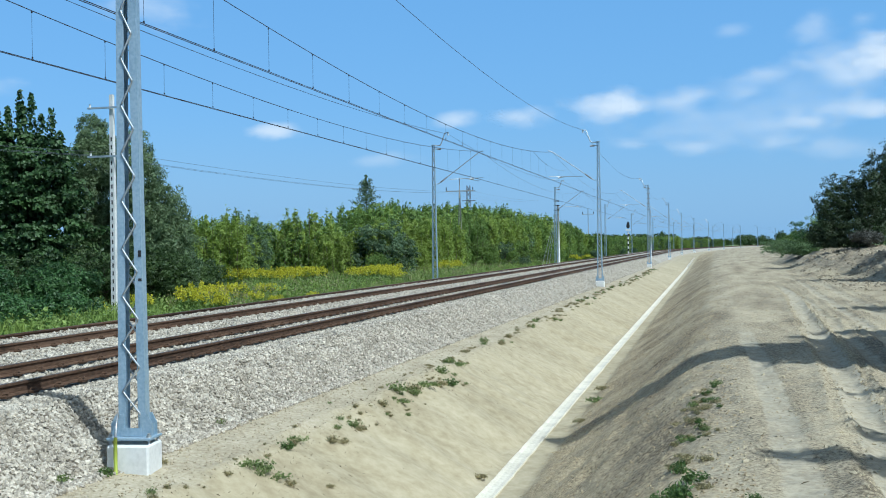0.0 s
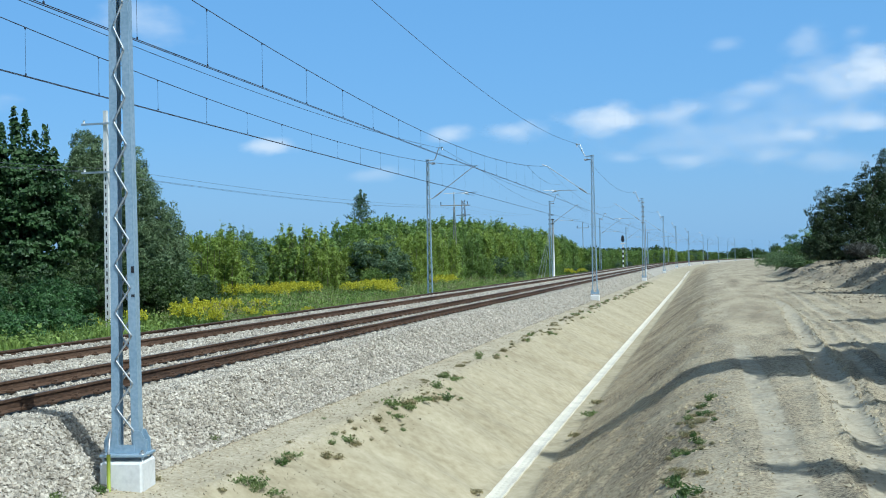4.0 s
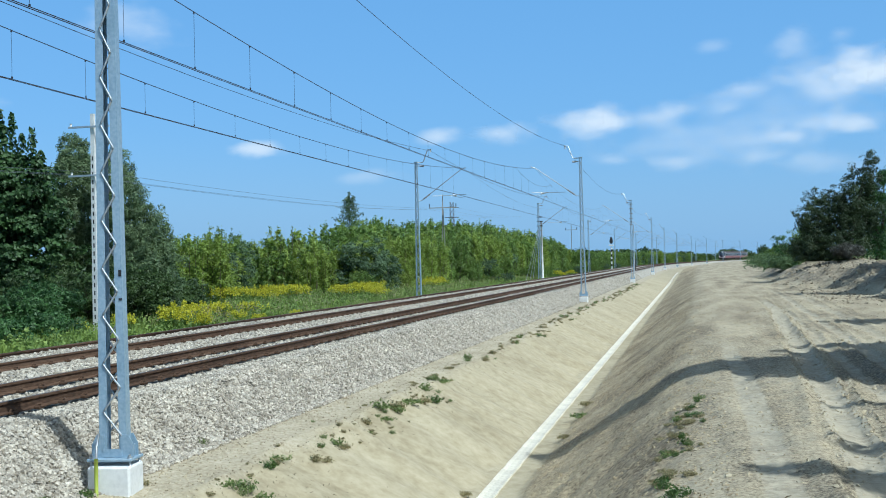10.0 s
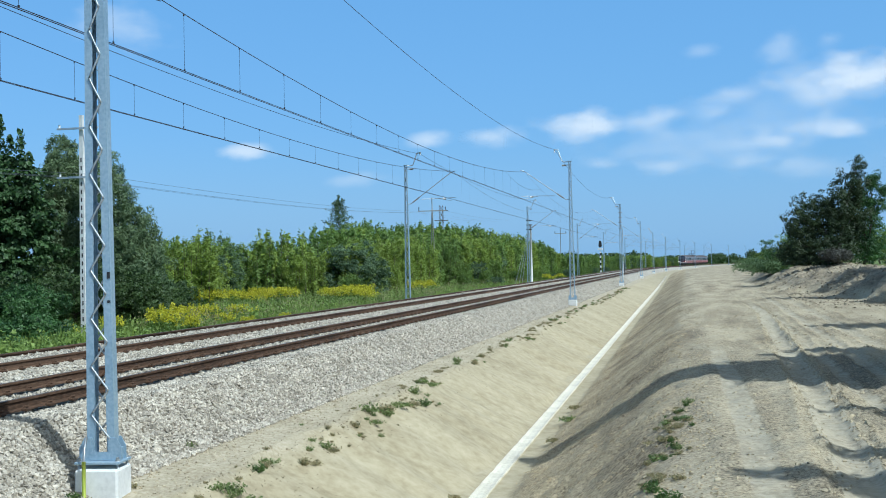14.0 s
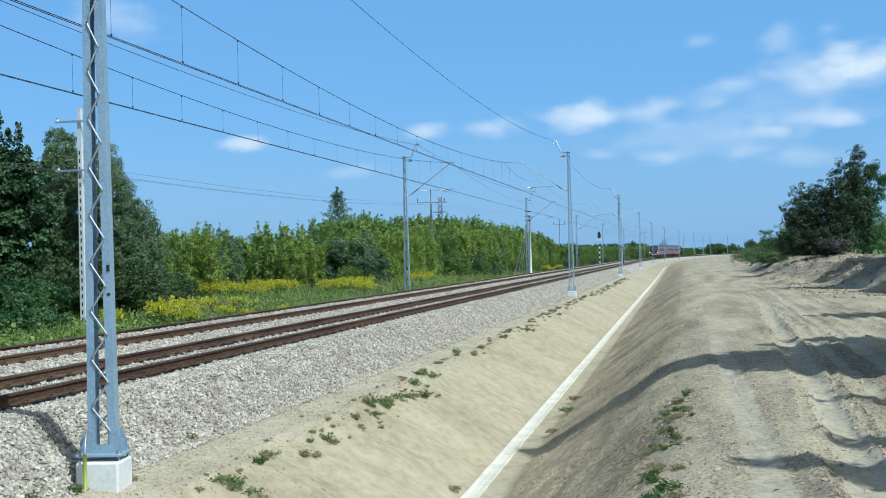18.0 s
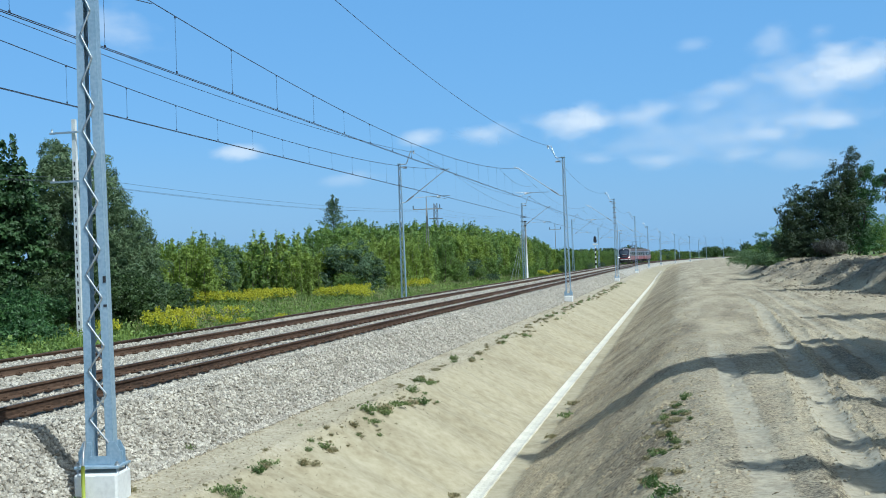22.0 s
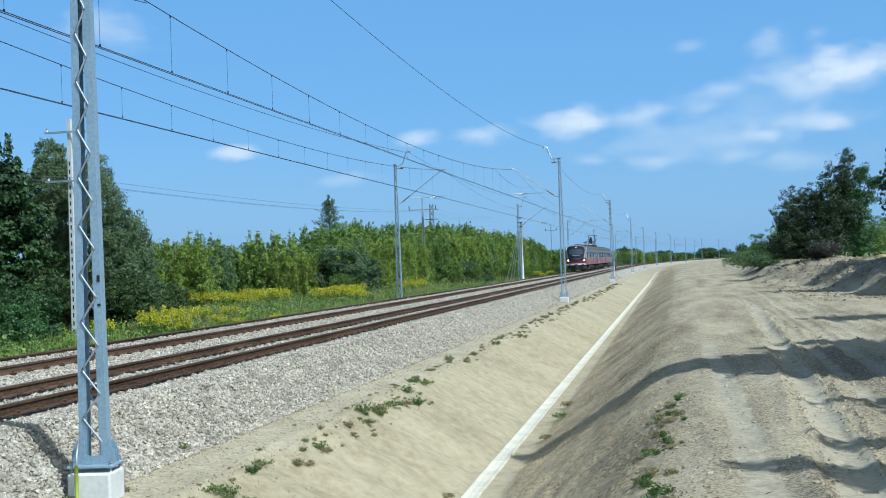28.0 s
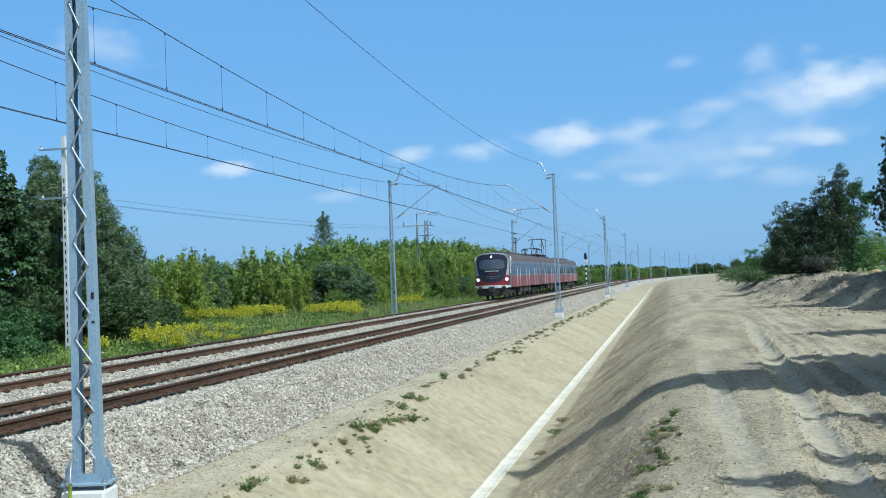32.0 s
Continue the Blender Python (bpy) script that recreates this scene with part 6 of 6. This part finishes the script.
def car_body(length, cab):
    """A car shell: sides, rounded roof; the cab end bulges towards -y."""
    prof = [(-1.4, 0.95), (-1.44, 1.25), (-1.44, 2.75), (-1.4, 3.1), (-1.22, 3.45), (-0.85, 3.72), (0, 3.85), (0.85, 3.72), (1.22, 3.45), (1.4, 3.1), (1.44, 2.75), (1.44, 1.25), (1.4, 0.95)]
    stations = [0.0, 0.12, 0.4, 1.0, length] if cab else [0.0, length]
    v = []
    for i, y in enumerate(stations):
        k = (0.94, 0.97, 0.99, 1.0, 1.0)[i] if cab else 1.0
        for x, z in prof:
            bulge = 0.35 * (x / 1.44) ** 2 if cab and i < 3 else 0
            v.append((x * k, y + bulge * (1 - i / 3 if cab else 0), 0.95 + (z - 0.95) * (0.955 + 0.045 * min(1, i / 3) if cab else 1)))
    n = len(prof)
    f, slot = [], []
    for i in range(len(stations) - 1):
        for j in range(n - 1):
            f.append((i * n + j, i * n + j + 1, (i + 1) * n + j + 1, (i + 1) * n + j))
            top = 3 <= j <= 8
            slot.append(1 if top else 0)
        f.append((i * n + n - 1, i * n, (i + 1) * n, (i + 1) * n + n - 1))
        slot.append(2)
    me = bpy.data.meshes.new("body")
    last = (len(stations) - 1) * n
    me.from_pydata(v, [], f + [tuple(range(n - 1, -1, -1)), tuple(last + j for j in range(n))])
    for m in (GREY, ROOF, UNDER):
        me.materials.append(m)
    me.polygons.foreach_set("material_index", slot + [0, 0])
    return me


def build_car(name, label, length, cab, pantographs, flip=False):
    """A car with its nose at y = 0 running back to y = length; z = 0 is the top of the rails."""
    t = thing(name, label, "train car", group="cars of the train")
    hold = t
    hang("body", car_body(length, cab), hold)
    for sx in (-1, 1):
        box_part("red_band", (sx * 1.437, length / 2 + 0.5, 1.42), (0.03, length - 1.3, 0.86), RED, hold, "red lower side panel")
        doors = (5.2, 11.2, 17.0) if cab else (4.0, 10.2, 16.6)
        y = 1.9
        while y < length - 1.2:
            if all(abs(y - d) > 1.15 for d in doors):
                w = box_part("window", (sx * 1.443, y, 2.42), (0.02, 1.05, 0.82), PANE, hold, "dark side window", 0.008)
                box_part("window_frame", (sx * 1.447, y, 2.66), (0.02, 1.07, 0.03), GREY, w)
            y += 1.32
        for d in doors:
            for dy in (-0.42, 0.42):
                dr = box_part("door_leaf", (sx * 1.45, d + dy, 2.0), (0.025, 0.74, 2.0), GREY, hold, "grey sliding door leaf", 0.01)
                box_part("red_panel", (sx * 1.457, d + dy, 1.42), (0.02, 0.7, 0.8), RED, dr)
                box_part("door_window", (sx * 1.456, d + dy, 2.45), (0.025, 0.42, 0.8), PANE, dr, bevel=0.008)
            for dy in (-0.86, 0.86):
                box_part("door_post", (sx * 1.452, d + dy, 1.74), (0.05, 0.13, 1.5), CREAM, hold, "white door post")
    for yb in (3.2, length - 3.2):
        bg = box_part("bogie", (0, yb, 0.62), (2.3, 3.6, 0.3), UNDER, hold, "black bogie frame", 0.05)
        for dy in (-1.3, 1.3):
            for sx in (-0.72, 0.72):
                bm = bmesh.new()
                add_tube(bm, [(sx - 0.065, yb + dy, 0.46), (sx + 0.065, yb + dy, 0.46)], 0.46, 18)
                part("wheel", bm, UNDER, bg)
            for sx in (-1, 1):
                box_part("axle_box", (sx * 1.08, yb + dy, 0.47), (0.22, 0.34, 0.34), UNDER, bg, bevel=0.03)
    for k, (yc, ln) in enumerate(((length * 0.36, 1.8), (length * 0.5, 2.4), (length * 0.63, 1.6))):
        for sx in (-1, 1):
            box_part("equipment_box", (sx * 0.95, yc, 0.7), (0.7, ln, 0.5), UNDER, hold, bevel=0.03)
    for yv in np.arange(2.2, length - 1.5, 2.6):
        box_part("roof_vent", (0, float(yv), 3.88), (0.5, 0.55, 0.14), ROOF, hold, bevel=0.03)
    for yp, up in pantographs:
        pg = box_part("pantograph", (0, yp, 3.98), (1.7, 2.0, 0.08), UNDER, hold, "raised pantograph on the roof" if up else "folded pantograph on the roof", 0.01)
        zt = 5.72 if up else 4.62
        zm = 4.9 if up else 4.5
        if not up:
            for sx in (-0.75, 0.75):
                tube_part("frame_rail", [(sx, yp - 1.5, 4.08), (sx, yp - 1.5, 4.5), (sx, yp + 1.5, 4.5), (sx, yp + 1.5, 4.08)], 0.045, UNDER, pg)
        for sx in (-0.55, 0.55):
            tube_part("lower_arm", [(sx, yp - 0.5, 4.05), (sx * 1.0, yp - 1.05 if up else yp - 1.5, zm), (sx * 0.9, yp, zt - 0.05)], 0.042, UNDER, pg)
            tube_part("upper_arm", [(sx, yp + 0.5, 4.05), (sx * 1.0, yp + 1.05 if up else yp + 1.5, zm), (sx * 0.9, yp, zt - 0.05)], 0.042, UNDER, pg)
        for dy in (-0.15, 0.15):
            tube_part("collector", [(-0.98, yp + dy, zt - 0.14), (-0.75, yp + dy, zt), (0.75, yp + dy, zt), (0.98, yp + dy, zt - 0.14)], 0.03, UNDER, pg)
        for sx in (-0.7, 0.7):
            for dy in (-0.8, 0.8):
                tube_part("insulator", [(sx, yp + dy, 3.72), (sx, yp + dy, 3.98)], 0.07, BLACK, pg, sides=8)
    if cab:
        nose(hold)
    return t


def nose_shape(w0, w1, z0, z1, depth, y_front, corner=0.35, n=20):
    """A rounded panel bowed over the nose."""
    bm = bmesh.new()
    ring = []
    for i in range(n):
        a = 2 * math.pi * i / n
        c, s = math.cos(a), math.sin(a)
        ring.append((math.copysign(abs(c) ** 0.55, c), math.copysign(abs(s) ** 0.55, s)))

    def place(px, pz, back=0.0):
        k = (pz + 1) / 2
        x = px * (w0 + (w1 - w0) * k) / 2
        return (x, y_front + back + 0.3 * (x / 1.3) ** 2, z0 + (z1 - z0) * k)

    mid = bm.verts.new(place(0, 0))
    rings = [[bm.verts.new(place(x * q, z * q)) for x, z in ring] for q in (0.4, 0.75, 1.0)]
    rings.append([bm.verts.new(place(x, z, depth)) for x, z in ring])
    for j in range(n):
        bm.faces.new((mid, rings[0][j], rings[0][(j + 1) % n]))
    for u, w in zip(rings, rings[1:]):
        for j in range(n):
            bm.faces.new((u[j], w[j], w[(j + 1) % n], u[(j + 1) % n]))
    bmesh.ops.recalc_face_normals(bm, faces=bm.faces)
    return bm


def nose(hold):
    part("front_surround", nose_shape(2.72, 2.74, 1.45, 3.76, 0.12, -0.05), SILVER, hold, "silver-grey rounded front surround")
    mask = part("front_mask", nose_shape(2.05, 2.8, 1.42, 3.66, 0.1, -0.1), NAVY, hold, "dark navy rounded windscreen mask")
    part("windscreen", nose_shape(2.15, 2.0, 2.42, 3.22, 0.1, -0.13), SCREEN, mask, "windscreen coloured grey-blue for its reflection")
    box_part("sill", (0, -0.1, 2.3), (1.1, 0.04, 0.05), CREAM, mask, "pale wiper sill")
    box_part("badge_bar", (0.05, -0.11, 2.08), (0.6, 0.03, 0.07), RED, mask, "small red badge bar")
    for k, w in ((0, 1.1), (1, 0.6)):
        box_part("number_bar", (0.1, -0.1, 1.86 - 0.14 * k), (w, 0.03, 0.07), GREY, mask, "plain grey bar")
    part("red_apron", nose_shape(2.86, 2.8, 1.02, 2.05, 0.12, -0.075), RED, hold, "red lower front panel")
    part("bumper_stripe", nose_shape(2.9, 2.9, 0.93, 1.16, 0.14, -0.12), CREAM, hold, "pale stripe above the buffers")
    part("skirt", nose_shape(2.5, 2.7, 0.3, 0.95, 0.3, -0.02), UNDER, hold, "dark front skirt")
    box_part("coupler", (0, -0.3, 0.85), (0.4, 0.55, 0.45), UNDER, hold, bevel=0.04)
    for sx in (-1, 1):
        box_part("cab_corner", (sx * 1.412, 0.85, 2.75), (0.045, 0.7, 1.4), CREAM, hold, "pale cab corner panel", 0.02)
        box_part("cab_window", (sx * 1.432, 0.9, 2.75), (0.02, 0.4, 0.7), PANE, hold)
        bm = bmesh.new()
        add_tube(bm, [(sx * 0.95, -0.3, 0.98), (sx * 0.95, 0.1, 0.98)], 0.13, 12)
        part("buffer", bm, UNDER, hold)
        bm = bmesh.new()
        add_tube(bm, [(sx * 1.16, 0.1, 1.62), (sx * 1.16, 0.26, 1.62)], 0.14, 14)
        part("headlight_ring", bm, CREAM, hold)
        bm = bmesh.new()
        add_tube(bm, [(sx * 1.16, 0.04, 1.62), (sx * 1.16, 0.12, 1.62)], 0.075, 14)
        part("headlight", bm, LAMP, hold, "lit round headlight")
    bm = bmesh.new()
    add_tube(bm, [(0, -0.14, 3.45), (0, 0.0, 3.45)], 0.06, 12)
    part("headlight", bm, LAMP, hold, "lit round headlight")


FRONT = build_car("front_train_car", "leading red and grey electric train car with dark navy rounded cab", 21.2, True, [])
MIDDLE = build_car("middle_train_car", "red and grey motor car with two roof pantographs", 21.6, False, [(4.0, False), (9.5, True)])
REAR = build_car("rear_train_car", "trailing red and grey electric train car", 21.2, True, [])


def motions():
    """The train comes round the bend on the farther track, slowing a little."""
    for car, back, length, turned in ((FRONT, 0.0, 21.2, 0), (MIDDLE, 21.7, 21.6, 0), (REAR, 43.8, 21.2, 1)):
        rows = []
        for i in range(65):
            t = i * 0.5
            s = 0.08113 * t * t - 22.424 * t + 721.1 + back
            # the car hangs on its two bogies
            xa, ya, _ = along(s + 3.2, FAR_C)
            xb, yb, _ = along(s + length - 3.2, FAR_C)
            head = math.degrees(math.atan2(xb - xa, yb - ya))
            ux, uy = (xb - xa) / (length - 6.4), (yb - ya) / (length - 6.4)
            x, y = xa - 3.2 * ux, ya - 3.2 * uy
            if turned:
                x, y, head = x + length * ux, y + length * uy, head + 180
            rows.append((t, pose(x, y, 0.0, 0, 0, -head)))
        walk(car, rows)


motions()
